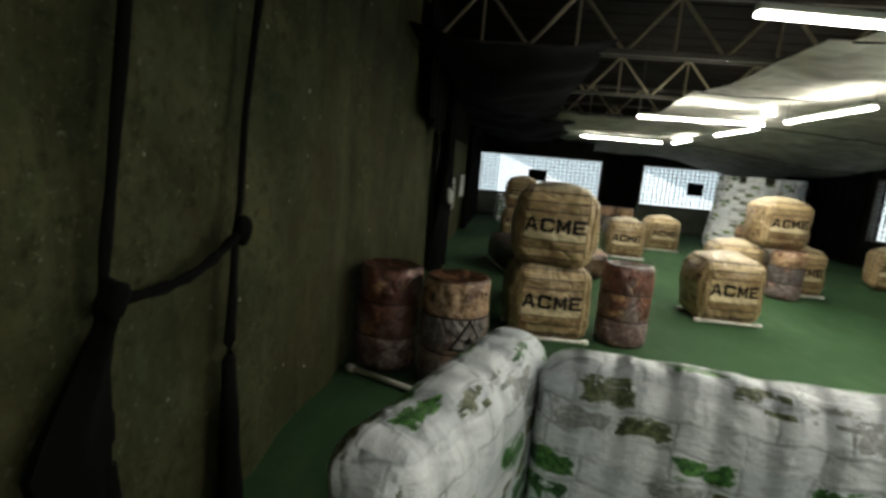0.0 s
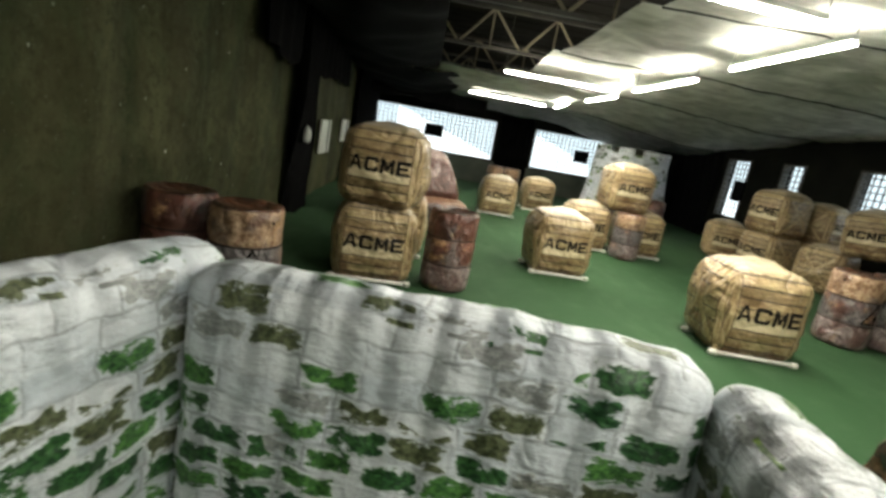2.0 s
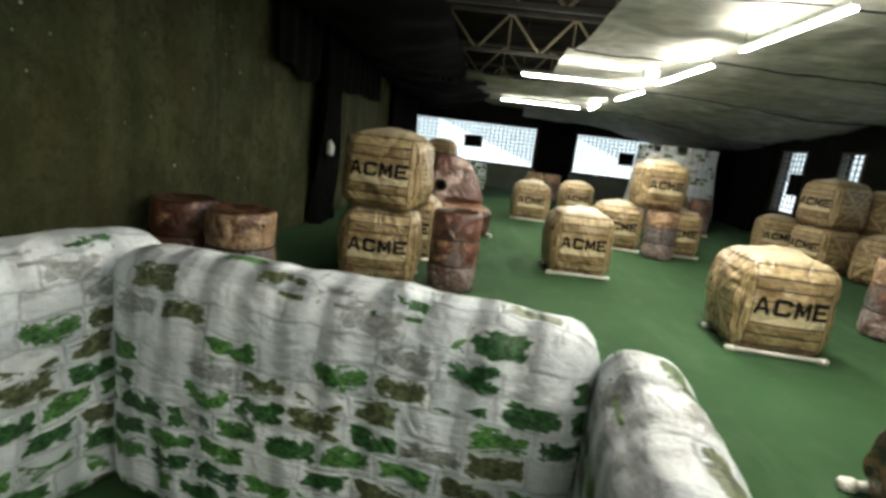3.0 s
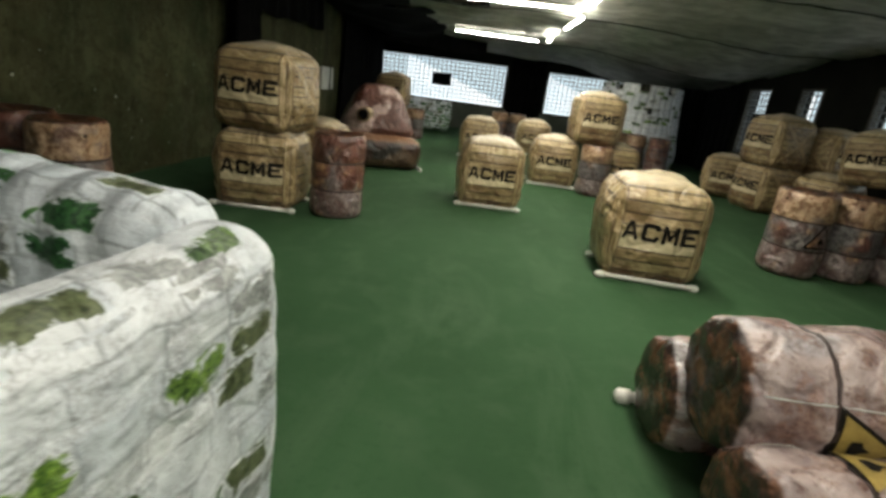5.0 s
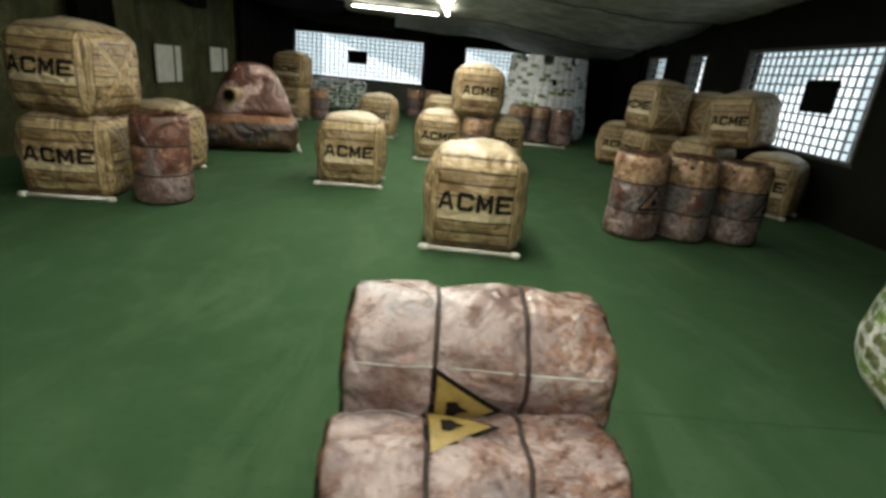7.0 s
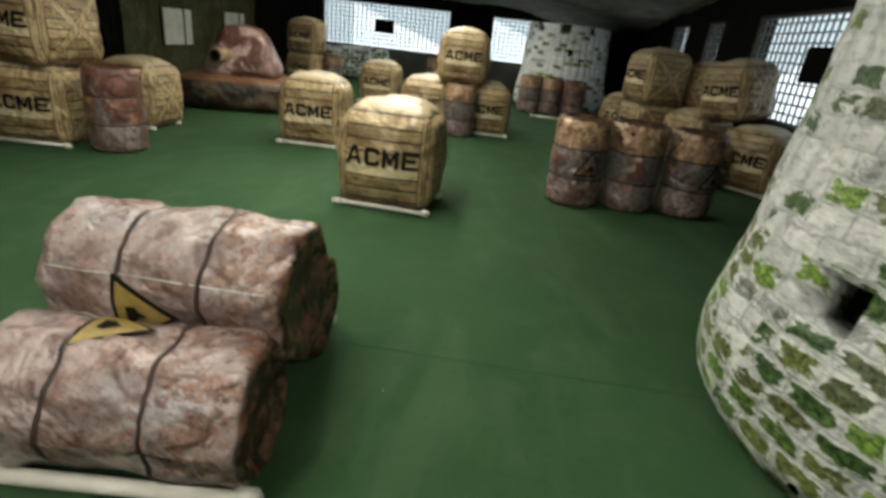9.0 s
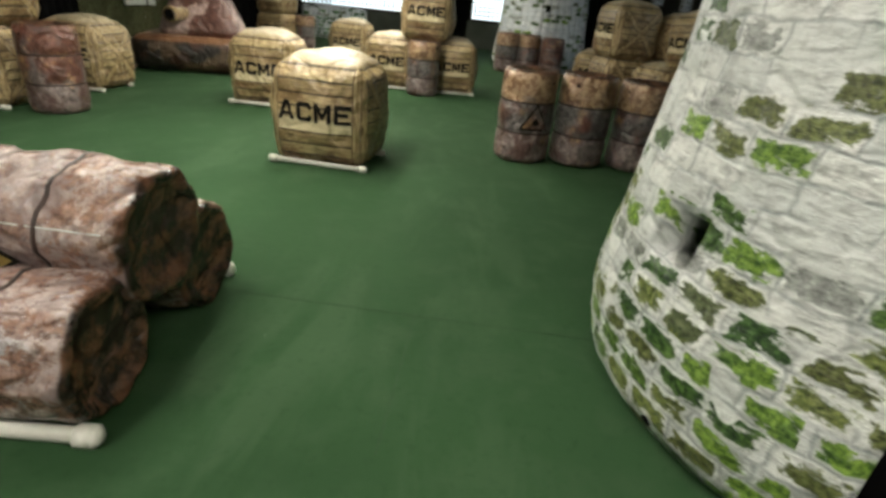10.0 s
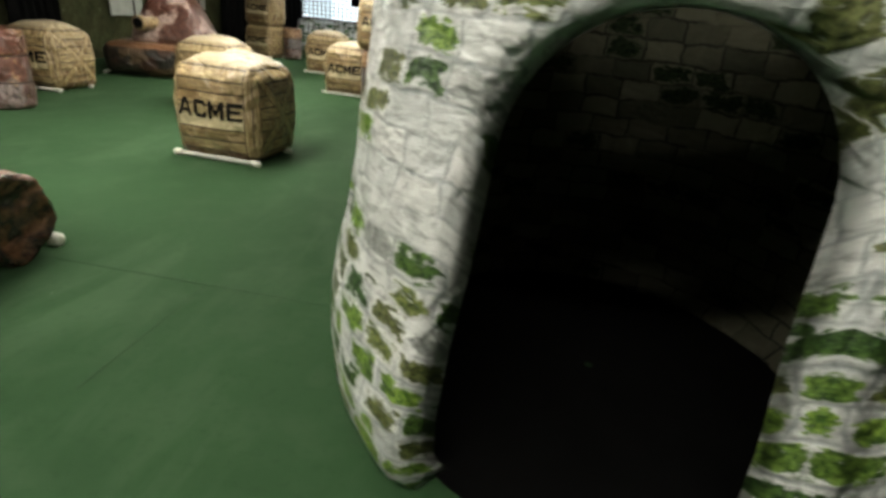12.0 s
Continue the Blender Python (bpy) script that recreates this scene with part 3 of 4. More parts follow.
def build_crate(seed, pipes=True):
    ob = thing("inflatable_crate", "inflated vinyl crate printed as tan planks with black stencilled letters", "inflatable", "inflatable crates on the field")
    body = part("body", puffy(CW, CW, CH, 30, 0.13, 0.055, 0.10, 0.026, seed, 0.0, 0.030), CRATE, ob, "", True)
    bpy.context.view_layer.update()

    def surface(x, z, s=-1):
        hit, p, n, i = body.ray_cast(Vector((x, s * 2.0, z)), Vector((0, -s, 0)))
        return (p.y + s * 0.004) if hit else s * CW / 2

    part("lettering", lettering(surface, 0.160, 0.405), INK, ob, "black stencilled letters")
    # welded seams along the upright edges of the printed front
    for sx in (-1, 1):
        bm = bmesh.new()
        pts = [Vector((sx * 0.385, surface(sx * 0.385, z) - 0.002, z)) for z in (0.08, 0.25, 0.42, 0.6, 0.72)]
        cable(bm, pts, 0.006, 6)
        part("seam", bm, CRATE, ob, "", True)
    if pipes:
        for y in (-0.40, 0.20):
            foot_pipe(ob, (-0.41, y, 0.030), (0.41, y, 0.030))
    return ob


def crate(proto, x, y, z=0.0, turn=0.0, scale=1.0, label=""):
    ob = copy_thing(proto, pose(x, y, z, 0, 0, turn))
    ob.scale = scale if isinstance(scale, tuple) else (scale,) * 3
    return tagged(ob, label)


# ---- inflatable drums ----
DR, DH = 0.278, 0.90


def drum_profile(r, h):
    pts = [(r * 0.55, 0.0), (r * 0.86, 0.004), (r * 0.97, 0.03), (r * 1.0, 0.07)]
    for c in (0.34, 0.67):
        z = h * c
        pts += [(r * 1.012, z - 0.17), (r * 1.014, z - 0.10), (r * 1.008, z - 0.04), (r * 0.99, z - 0.012), (r * 0.98, z), (r * 0.99, z + 0.012), (r * 1.008, z + 0.04)]
    pts += [(r * 1.01, h - 0.2), (r * 1.0, h - 0.09), (r * 0.985, h - 0.04), (r * 0.93, h - 0.006), (r * 0.84, h), (r * 0.7, h - 0.03), (r * 0.35, h - 0.045)]
    return sorted(pts[:4], key=lambda q: q[1]) + pts[4:]


def ring_band(r, z, w, wob, seed):
    return lathe([(r - 0.012, z - w * 0.9), (r, z - w / 2), (r, z + w / 2), (r - 0.012, z + w * 0.9)], 48, 1.0, wob, seed, cap=False)


def hazard_sign(parent, r, z, ang, size=0.24, face=None):
    """A yellow warning triangle with a black rim and flame, bent round the drum."""
    def patch(pts, off, cuts):
        bm = bmesh.new()
        bm.faces.new([bm.verts.new((p[0], 0, p[1])) for p in pts])
        bm.normal_update()
        bmesh.ops.triangulate(bm, faces=bm.faces[:])
        for _ in range(cuts):
            bmesh.ops.subdivide_edges(bm, edges=bm.edges[:], cuts=1, use_grid_fill=True)
        for v in bm.verts:
            a = ang + v.co.x / r
            v.co = ((r * 1.012 + off) * math.cos(a), (r * 1.012 + off) * math.sin(a), z + v.co.z)
        bmesh.ops.recalc_face_normals(bm, faces=bm.faces[:])
        return bm

    def tri(k):
        return [(-size * 0.58 * k, -size * 0.36 * k), (size * 0.58 * k, -size * 0.36 * k), (0, size * 0.62 * k)]

    rim = part("hazard_sign", patch(tri(1.0), 0.004, 3), INK, parent, "black-rimmed flame warning triangle")
    part("sign_face", patch(tri(0.80), 0.008, 3), face or YELLOW, rim, "worn print")
    k = size * 0.72
    flame = [(-0.16 * k, -0.2 * k), (0.16 * k, -0.2 * k), (0.19 * k, -0.05 * k), (0.08 * k, 0.04 * k), (0.03 * k, 0.22 * k), (-0.06 * k, 0.06 * k), (-0.17 * k, 0.0)]
    part("flame", patch(flame, 0.012, 1), INK, rim, "black printed flame")


def build_drum(material, seed, sign=None, h=DH, r=DR, size=0.27, up=0.49, label="inflated vinyl drum printed rusty red-brown with black rings", wob=0.014):
    ob = thing("inflatable_drum", label, "inflatable", "inflatable drums on the field")
    part("body", lathe(drum_profile(r, h), 48, 1.0, wob, seed), material, ob, "", True)
    for c in (0.34, 0.67):
        part("ring", ring_band(r * 0.98 + 0.006, h * c, 0.014, wob, seed), RING, ob, "black-brown printed ring", True)
    if sign is not None:
        hazard_sign(ob, r, h * up, radians(sign), size, None if material is LOG else material)
    for a in (200, 320):
        bm = bmesh.new()
        p = Vector((r * 0.975 * math.cos(radians(a)), r * 0.975 * math.sin(radians(a)), h - 0.10))
        rod(bm, p, p + Vector((p.x, p.y, 0)).normalized() * 0.012, 0.014, 8)
        part("grommet", bm, INK, ob, "black eyelet")
    return ob


# ---- inflatable stone walls ----
def stone_wall(x, y, turn, length, thick, height, seed, label, material=None):
    ob = thing("inflatable_wall", label, "inflatable", "low stone-print barricade", pose(x, y, 0, 0, 0, turn))
    bm = puffy(length, thick, height, 34, min(0.11, thick * 0.42), 0.02, 0.02, 0.022, seed, 0.03)
    part("body", bm, material or STONE, ob, "", True)
    return ob


# ---- inflatable turret ----
def turret_profile(s=1.0):
    return [(1.13, 0.0), (1.21, 0.10), (1.225, 0.28), (1.20, 0.55), (1.15, 0.82), (1.12, 1.1), (1.09, 1.4), (1.06, 1.75), (1.05, 1.95), (1.05, 2.1)]


def turret_radius(z):
    pr = turret_profile()
    return float(np.interp(z, [p[1] for p in pr], [p[0] for p in pr]))


def build_turret(x, y, turn, label, seed, door=True):
    """A hollow round tower with an arched doorway facing its -y, a battlement top and a slit."""
    ob = thing("inflatable_turret", label, "inflatable", at=pose(x, y, 0, 0, 0, turn))
    bm = bmesh.new()
    uvl = bm.loops.layers.uv.new("UVMap")
    nu, nv, thick = 120, 46, 0.17
    zs = [2.1 * i / nv for i in range(nv + 1)]
    half, spring, top = 0.435, 1.14, 1.53

    def is_open(a, z):
        d = (a + math.pi / 2 + math.pi) % math.tau - math.pi
        if not door or abs(d) > 1:
            return False
        w = d * 1.03 - 0.04
        if z < spring:
            return abs(w) < half
        k = (z - spring) / (top - spring)
        return k < 1 and abs(w) < half * math.sqrt(max(0, 1 - k * k))

    def slit(a, z):
        return door and abs(a - radians(212)) < 0.070 and abs(z - 0.79) < 0.085

    def merlon(a, z):
        return z > 1.92 and (a / math.tau * 9 + 0.2) % 1 < 0.38

    out, inn = {}, {}
    for i, z in enumerate(zs):
        for k in range(nu):
            a = k * math.tau / nu
            n1 = noise.noise(Vector((math.cos(a) * 2.4 + seed, math.sin(a) * 2.4, z * 2.4)))
            n2 = noise.noise(Vector((math.cos(a) * 7 + seed, math.sin(a) * 7, z * 7)))
            r = turret_radius(z) + 0.022 * n1 + 0.010 * n2
            out[i, k] = bm.verts.new((r * math.cos(a), r * math.sin(a), z))
            inn[i, k] = bm.verts.new(((r - thick) * math.cos(a), (r - thick) * math.sin(a), z))
    gone = {(i, k) for i in range(nv) for k in range(nu) if is_open((k + 0.5) * math.tau / nu, (zs[i] + zs[i + 1]) / 2) or merlon((k + 0.5) * math.tau / nu, zs[i + 1]) or slit((k + 0.5) * math.tau / nu, (zs[i] + zs[i + 1]) / 2)}

    # the doorway's edge follows its outline exactly
    for i in range(nv + 1):
        for k in range(nu):
            near = [((i + p) in range(nv) and is_open((k + q + 0.5) * math.tau / nu, (zs[i + p] + zs[i + p + 1]) / 2)) for p in (-1, 0) for q in (-1, 0)]
            if not any(near) or all(near):
                continue
            d = (k * math.tau / nu + math.pi / 2 + math.pi) % math.tau - math.pi
            w, z = d * 1.03 - 0.04, zs[i]
            if z <= spring:
                w = math.copysign(half, w)
            else:
                e = Vector((w / half, (z - spring) / (top - spring))).normalized()
                w, z = e.x * half, spring + e.y * (top - spring)
            a = (w + 0.04) / 1.03 - math.pi / 2
            for vert, t in ((out[i, k], 0.0), (inn[i, k], thick)):
                r = turret_radius(z) - t - 0.02 * (t == 0)
                vert.co = (r * math.cos(a), r * math.sin(a), z)

    def quad(vs, uvs, which=0):
        f = bm.faces.new(vs)
        f.material_index = which
        for lp, uv in zip(f.loops, uvs):
            lp[uvl].uv = uv

    def uv(i, k, o=0.0):
        return (k / nu * math.tau * 1.0 + o, zs[i])

    for i in range(nv):
        for k in range(nu):
            if (i, k) in gone:
                continue
            k2 = (k + 1) % nu
            quad((out[i, k], out[i, k2], out[i + 1, k2], out[i + 1, k]), (uv(i, k), uv(i, k + 1), uv(i + 1, k + 1), uv(i + 1, k)))
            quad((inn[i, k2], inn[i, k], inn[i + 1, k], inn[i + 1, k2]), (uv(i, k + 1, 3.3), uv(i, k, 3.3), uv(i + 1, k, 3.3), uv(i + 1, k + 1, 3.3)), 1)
            for (di, dk), (p, q) in (((-1, 0), ((i, k2), (i, k))), ((1, 0), ((i + 1, k), (i + 1, k2))), ((0, -1), ((i, k), (i + 1, k))), ((0, 1), ((i + 1, k2), (i, k2)))):
                nb = (i + di, (k + dk) % nu)
                if nb in gone or nb[0] < 0 or nb[0] >= nv:
                    quad((out[p], out[q], inn[q], inn[p]), (uv(*p), uv(*q), (uv(*q)[0] + 0.1, uv(*q)[1] + 0.1), (uv(*p)[0] + 0.1, uv(*p)[1] + 0.1)))
    bmesh.ops.remove_doubles(bm, verts=[v for v in bm.verts if not v.link_faces], dist=0)
    for v in [v for v in bm.verts if not v.link_faces]:
        bm.verts.remove(v)
    # inner faces take the stone copy with shade in its colour
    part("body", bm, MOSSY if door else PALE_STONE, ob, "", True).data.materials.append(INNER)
    if door:
        # added black disc: stands for the shade on the turf inside the doorway
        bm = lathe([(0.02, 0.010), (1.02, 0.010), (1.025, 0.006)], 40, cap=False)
        part("groundsheet", bm, BLACK, ob, "black disc for the shade on the floor inside")
        return ob
    crown = lathe([(0.93, 1.90), (0.90, 1.96), (0.72, 2.05), (0.42, 2.12), (0.10, 2.15)], 48, 1.0, 0.02, seed)
    part("roof", crown, INNER, ob, "dark domed roof sheet", True)
    return ob


def patch_on_turret(parent, ang, z, w, h, name, label, material, shape=6):
    """A small flat piece that follows the turret's side."""
    bm = bmesh.new()
    pts = []
    for k in range(shape):
        t = k * math.tau / shape + (0.785 if shape == 4 else 0.3)
        a, zz = radians(ang) + math.cos(t) * w / 2, z + math.sin(t) * h / 2
        bpy.context.view_layer.update()
        hit, p, n, i = parent.children[0].ray_cast(Vector((2 * math.cos(a), 2 * math.sin(a), zz)), Vector((-math.cos(a), -math.sin(a), 0)))
        r = (math.hypot(p.x, p.y) if hit else turret_radius(zz)) + 0.006
        pts.append(Vector((r * math.cos(a), r * math.sin(a), zz)))
    inner = [p * 1.0 for p in pts]
    fa = [bm.verts.new(p) for p in pts]
    fb = [bm.verts.new(Vector((p.x * 0.93, p.y * 0.93, p.z))) for p in inner]
    bm.faces.new(fa), bm.faces.new(fb[::-1])
    for k in range(shape):
        bm.faces.new((fa[k], fb[k], fb[(k + 1) % shape], fa[(k + 1) % shape]))
    bmesh.ops.recalc_face_normals(bm, faces=bm.faces[:])
    part(name, bm, material, parent, label)


# ---- the hall ----
X0, X1, Y0, Y1 = -1.22, 9.45, -4.0, 19.5
TH = 0.25


def structure(name, bm, material, label, category, smooth=False):
    return tagged(part(name, bm, material, None, label, smooth), "", category, "", "structure")


bm = bmesh.new()
box(bm, X0 - TH, Y0 - TH, -0.2, X1 + TH, Y1 + TH, 0.0)
structure("floor", bm, FLOOR, "dark green turf carpet with faint seams and specks of lint", "floor")
bm = bmesh.new()
box(bm, 4.75, 2.48, 0.0, 7.0, 2.488, 0.002)
box(bm, 5.68, 1.6, 0.0, 5.686, 2.48, 0.002)
structure("floor_seam", bm, mat_plain("dark_turf_seam", (0.019, 0.050, 0.018), (0.028, 0.068, 0.026), 8.0, 0.95), "darker green joints between the carpet strips", "floor")


def wall_with_holes(name, axis, at, thick, lo, hi, holes, material, label):
    """A wall of full height along one axis, with rectangular openings (a, b, z0, z1) through it."""
    bm = bmesh.new()

    def block(a, b, z0, z1):
        if axis == "x":
            box(bm, a, at, z0, b, at + thick, z1)
        else:
            box(bm, at, a, z0, at + thick, b, z1)

    p = lo
    for a, b, z0, z1 in sorted(holes):
        block(p, a, 0.0, CEILING)
        block(a, b, 0.0, z0)
        block(a, b, z1, CEILING)
        p = b
    block(p, hi, 0.0, CEILING)
    return structure(name, bm, material, label, "wall")


WIN_FAR = [(-1.16, 3.40, 0.92, 2.36), (4.82, 7.6, 0.92, 2.34)]
WIN_RIGHT = [(13.4, 14.5, 0.74, 2.32), (11.4, 12.2, 0.74, 2.32), (6.9, 9.95, 0.85, 2.34)]
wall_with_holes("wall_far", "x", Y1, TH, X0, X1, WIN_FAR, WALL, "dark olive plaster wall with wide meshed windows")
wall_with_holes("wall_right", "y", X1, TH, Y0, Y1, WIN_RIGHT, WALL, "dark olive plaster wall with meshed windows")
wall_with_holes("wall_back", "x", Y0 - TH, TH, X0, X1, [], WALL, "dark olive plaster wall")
# left wall: hung tarpaulin, gently folded
bm = bmesh.new()
ny, nz = 170, 26
grid = {}
for j in range(ny + 1):
    for k in range(nz + 1):
        y, z = Y0 + (Y1 - Y0) * j / ny, CEILING * k / nz
        d = 0.012 * math.sin(y * 4.1 + 1.8 * math.sin(y * 1.7) + 0.5 * math.sin(z * 1.1)) + 0.04 * noise.noise(Vector((y * 1.6, z * 0.5, 3.1))) + 0.015 * noise.noise(Vector((y * 6, z * 0.9, 8.0)))
        grid[j, k] = bm.verts.new((X0 + d, y, z))
for j in range(ny):
    for k in range(nz):
        bm.faces.new((grid[j, k], grid[j + 1, k], grid[j + 1, k + 1], grid[j, k + 1]))
box(bm, X0 - TH, Y0, 0.0, X0 - 0.09, Y1, CEILING)
structure("wall_left", bm, TARP, "dark olive tarpaulin hung in soft folds along the wall", "wall", True)
bm = bmesh.new()
box(bm, X0 - TH, Y0 - TH, CEILING, X1 + TH, Y1 + TH, CEILING + 0.2)
for k in range(46):
    y = Y0 + 0.25 + k * 0.5
    box(bm, X0, y, CEILING - 0.03, X1, y + 0.46, CEILING - 0.004)
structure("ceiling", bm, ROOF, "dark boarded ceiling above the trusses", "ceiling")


def window(name, axis, at, a, b, z0, z1, squares, label):
    """A framed opening with a wire mesh over it and dark panels hung in the mesh."""
    win = thing(name, label, "window", kind="structure")

    def put(bm, u0, v0, z_0, u1, v1, z_1):
        if axis == "x":
            box(bm, u0, at + v0, z_0, u1, at + v1, z_1)
        else:
            box(bm, at + v0, u0, z_0, at + v1, u1, z_1)

    for n, (u0, u1, zz0, zz1) in (("window_frame", (a, a + 0.05, z0, z1)), ("window_frame", (b - 0.05, b, z0, z1)), ("window_frame", (a + 0.05, b - 0.05, z1 - 0.05, z1)), ("window_sill", (a - 0.03, b + 0.03, z0 - 0.04, z0))):
        bm = bmesh.new()
        put(bm, u0, -0.02, zz0, u1, 0.10, zz1)
        part(n, bm, DARKSTEEL, win)
    bm = bmesh.new()
    step = 0.155
    n = max(2, round((b - a) / step))
    for i in range(1, n):
        u = a + (b - a) * i / n
        put(bm, u - 0.012, 0.03, z0, u + 0.012, 0.05, z1)
    n = max(2, round((z1 - z0) / 0.135))
    for i in range(1, n):
        z = z0 + (z1 - z0) * i / n
        put(bm, a, 0.012, z - 0.012, b, 0.028, z + 0.012)
    part("wire_mesh", bm, BARS, win, "grey square wire mesh")
    for u0, u1, zz0, zz1 in squares:
        bm = bmesh.new()
        put(bm, u0, -0.06, zz0, u1, 0.005, zz1)
        bmesh.ops.bevel(bm, geom=bm.edges[:], offset=0.012, segments=2, affect="EDGES")
        part("dark_panel", bm, BLACK, win, "black square panel")
    return win


window("window_1", "x", Y1, *WIN_FAR[0], [(0.75, 1.42, 1.41, 1.84)], "wide window behind grey wire mesh with a black panel")
window("window_2", "x", Y1, *WIN_FAR[1], [(6.45, 7.0, 1.38, 1.82)], "window behind grey wire mesh with a black panel")
window("window_3", "y", X1, *WIN_RIGHT[0], [(13.4, 13.85, 1.2, 1.74)], "narrow window behind grey wire mesh with a black panel")
window("window_4", "y", X1, *WIN_RIGHT[1], [], "narrow window behind grey wire mesh")
window("window_5", "y", X1, *WIN_RIGHT[2], [(7.55, 8.18, 1.43, 1.88)], "wide window behind grey wire mesh with a black panel")

bm = bmesh.new()
box(bm, X0 - 3, Y1 + 1.2, -1, X1 + 3, Y1 + 1.25, 5)
structure("backdrop", bm, OUTSIDE, "bright white overcast sky outside", "sky")
bm = bmesh.new()
box(bm, X1 + 1.2, Y0, -1, X1 + 1.25, Y1 + 1.1, 5)
structure("backdrop", bm, OUTSIDE, "bright white overcast sky outside", "sky")

# paler lower wall under the far windows, and black drapes between the windows
bm = bmesh.new()
box(bm, X0 + 0.1, Y1 - 0.02, 0.0, 8.2, Y1 - 0.003, 0.86)
structure("trim", bm, LOWER, "grey-green painted lower wall", "wall")


def drape(name, a, b, z0, z1, label, folds=7, depth=0.05):
    """Cloth hung between two plan points in folds, closed into a thin body."""
    a, b = Vector((*a, 0)), Vector((*b, 0))
    u = (b - a).normalized()
    w = Vector((-u.y, u.x, 0))
    length = (b - a).length
    bm = bmesh.new()
    n, m = max(12, int(length * 26)), 10
    rows = []
    for i in range(n + 1):
        s = i / n
        col = []
        for side in (0, 1):
            for k in range(m + 1):
                low = z0 + (0.16 * noise.noise(Vector((s * length * 1.3, 2.0, 7.0))) if z0 > 0.3 else 0.0)
                z = low + (z1 - low) * k / m
                d = depth * (0.5 + 0.5 * math.sin(s * folds * math.tau + 1.3 * math.sin(z * 1.3 + s * 5))) + 0.02 * noise.noise(Vector((s * 9, z * 2, length)))
                p = a + u * (s * length) + w * (d + side * 0.012)
                col.append(bm.verts.new((p.x, p.y, z)))
        rows.append(col)
    for i in range(n):
        for k in range(m):
            p, q = rows[i], rows[i + 1]
            bm.faces.new((p[k], q[k], q[k + 1], p[k + 1]))
            o = m + 1
            bm.faces.new((p[o + k], p[o + k + 1], q[o + k + 1], q[o + k]))
    return tagged(part(name, bm, BLACK, None, label, True), "", "curtain")


drape("black_curtain", (3.50, Y1 - 0.12), (4.74, Y1 - 0.12), 0.0, 3.0, "black cloth hung in folds between the far windows")
drape("black_curtain", (7.6, Y1 - 0.3), (9.3, Y1 - 0.6), 0.0, 3.2, "black cloth closing the corner beside the windows", 9)
drape("black_curtain", (9.32, 18.9), (9.32, 14.7), 0.0, 3.2, "black cloth hung in folds on the wall", 9)
drape("black_curtain", (X0 + 0.08, 8.85), (X0 + 0.08, 7.98), 0.0, 3.0, "black cloth gathered on the tarpaulin wall", 6, 0.2)
drape("black_curtain", (X0 + 0.08, 19.3), (X0 + 0.08, 14.2), 0.0, 3.0, "black cloth hung along the tarpaulin wall near the far windows", 14, 0.08)
drape("black_curtain", (X0 + 0.10, 12.4), (X0 + 0.10, 6.3), 2.25, 3.7, "black cloth hung along the top of the tarpaulin wall", 12, 0.08)
drape("black_curtain", (8.1, 18.6), (9.2, 16.9), 0.0, 3.0, "black cloth hung in folds in the corner", 7)

# gathered straps and rope on the tarpaulin wall
straps = []
for yy, sway, foot in ((1.28, 0.18, 0.085), (2.02, 0.20, 0.075)):
    bm = bmesh.new()
    zs = np.linspace(0.0, 3.4, 40)
    pts = [Vector((X0 + 0.07, yy + sway * max(0, (z - 1.3)) ** 1.3 * 0.9 + 0.018 * math.sin(z * 4 + yy) + 0.02 * noise.noise(Vector((z * 3, yy, 0))), z)) for z in zs]
    girth = [0.026 + foot * max(0.0, 1.0 - z / 1.25) ** 1.2 + 0.012 * noise.noise(Vector((z * 5, yy, 3))) + 0.02 * max(0.0, z - 2.2) for z in zs]
    cable(bm, pts, girth, 10)
    for v in bm.verts:
        v.co.x = X0 + 0.07 + (v.co.x - X0 - 0.07) * 0.45
    straps.append(tagged(part("hanging_strap", bm, BLACK, None, "black gathered cloth strap hanging down the tarpaulin", True), "", "strap"))
for strap, yy, zz in ((straps[0], 1.28, 1.25), (straps[1], 2.04, 1.38)):
    bm = bmesh.new()
    bmesh.ops.create_icosphere(bm, subdivisions=3, radius=0.055)
    for v in bm.verts:
        k = 1 + 0.35 * noise.noise(v.co * 22 + Vector((yy, 0, 0)))
        v.co = (X0 + 0.10 + v.co.x * k * 0.7, yy + v.co.y * k, zz + v.co.z * k * 1.25)
    part("knot", bm, BLACK, strap, "gathered knot of black cloth", True)
# a slack fold beside the first strap, its shadow put in as black cloth
bm = bmesh.new()
front, back = {}, {}
for i in range(13):
    s = i / 12
    z = 1.20 - 1.12 * s
    wide = 0.27 * (s / 0.32 if s < 0.32 else 1 - 0.62 * (s - 0.32) / 0.68) + 0.01
    for k in range(7):
        u = k / 6
        bulge = 0.045 * math.sin(math.pi * u) + 0.012 * math.sin(u * 11 + s * 6)
        front[i, k] = bm.verts.new((X0 + 0.085 + bulge, 1.28 - wide * u, z))
        back[i, k] = bm.verts.new((X0 + 0.06, 1.28 - wide * u, z))
for i in range(12):
    for k in range(6):
        bm.faces.new((front[i, k], front[i + 1, k], front[i + 1, k + 1], front[i, k + 1]))
        bm.faces.new((back[i, k], back[i, k + 1], back[i + 1, k + 1], back[i + 1, k]))
part("cloth_fold", bm, BLACK, straps[0], "slack fold with its shadow put in as black", True)
bm = bmesh.new()
pts = [Vector((X0 + 0.10, 1.27 + 0.78 * s, 1.25 + 0.13 * s - 0.07 * math.sin(s * math.pi))) for s in np.linspace(0, 1, 14)]
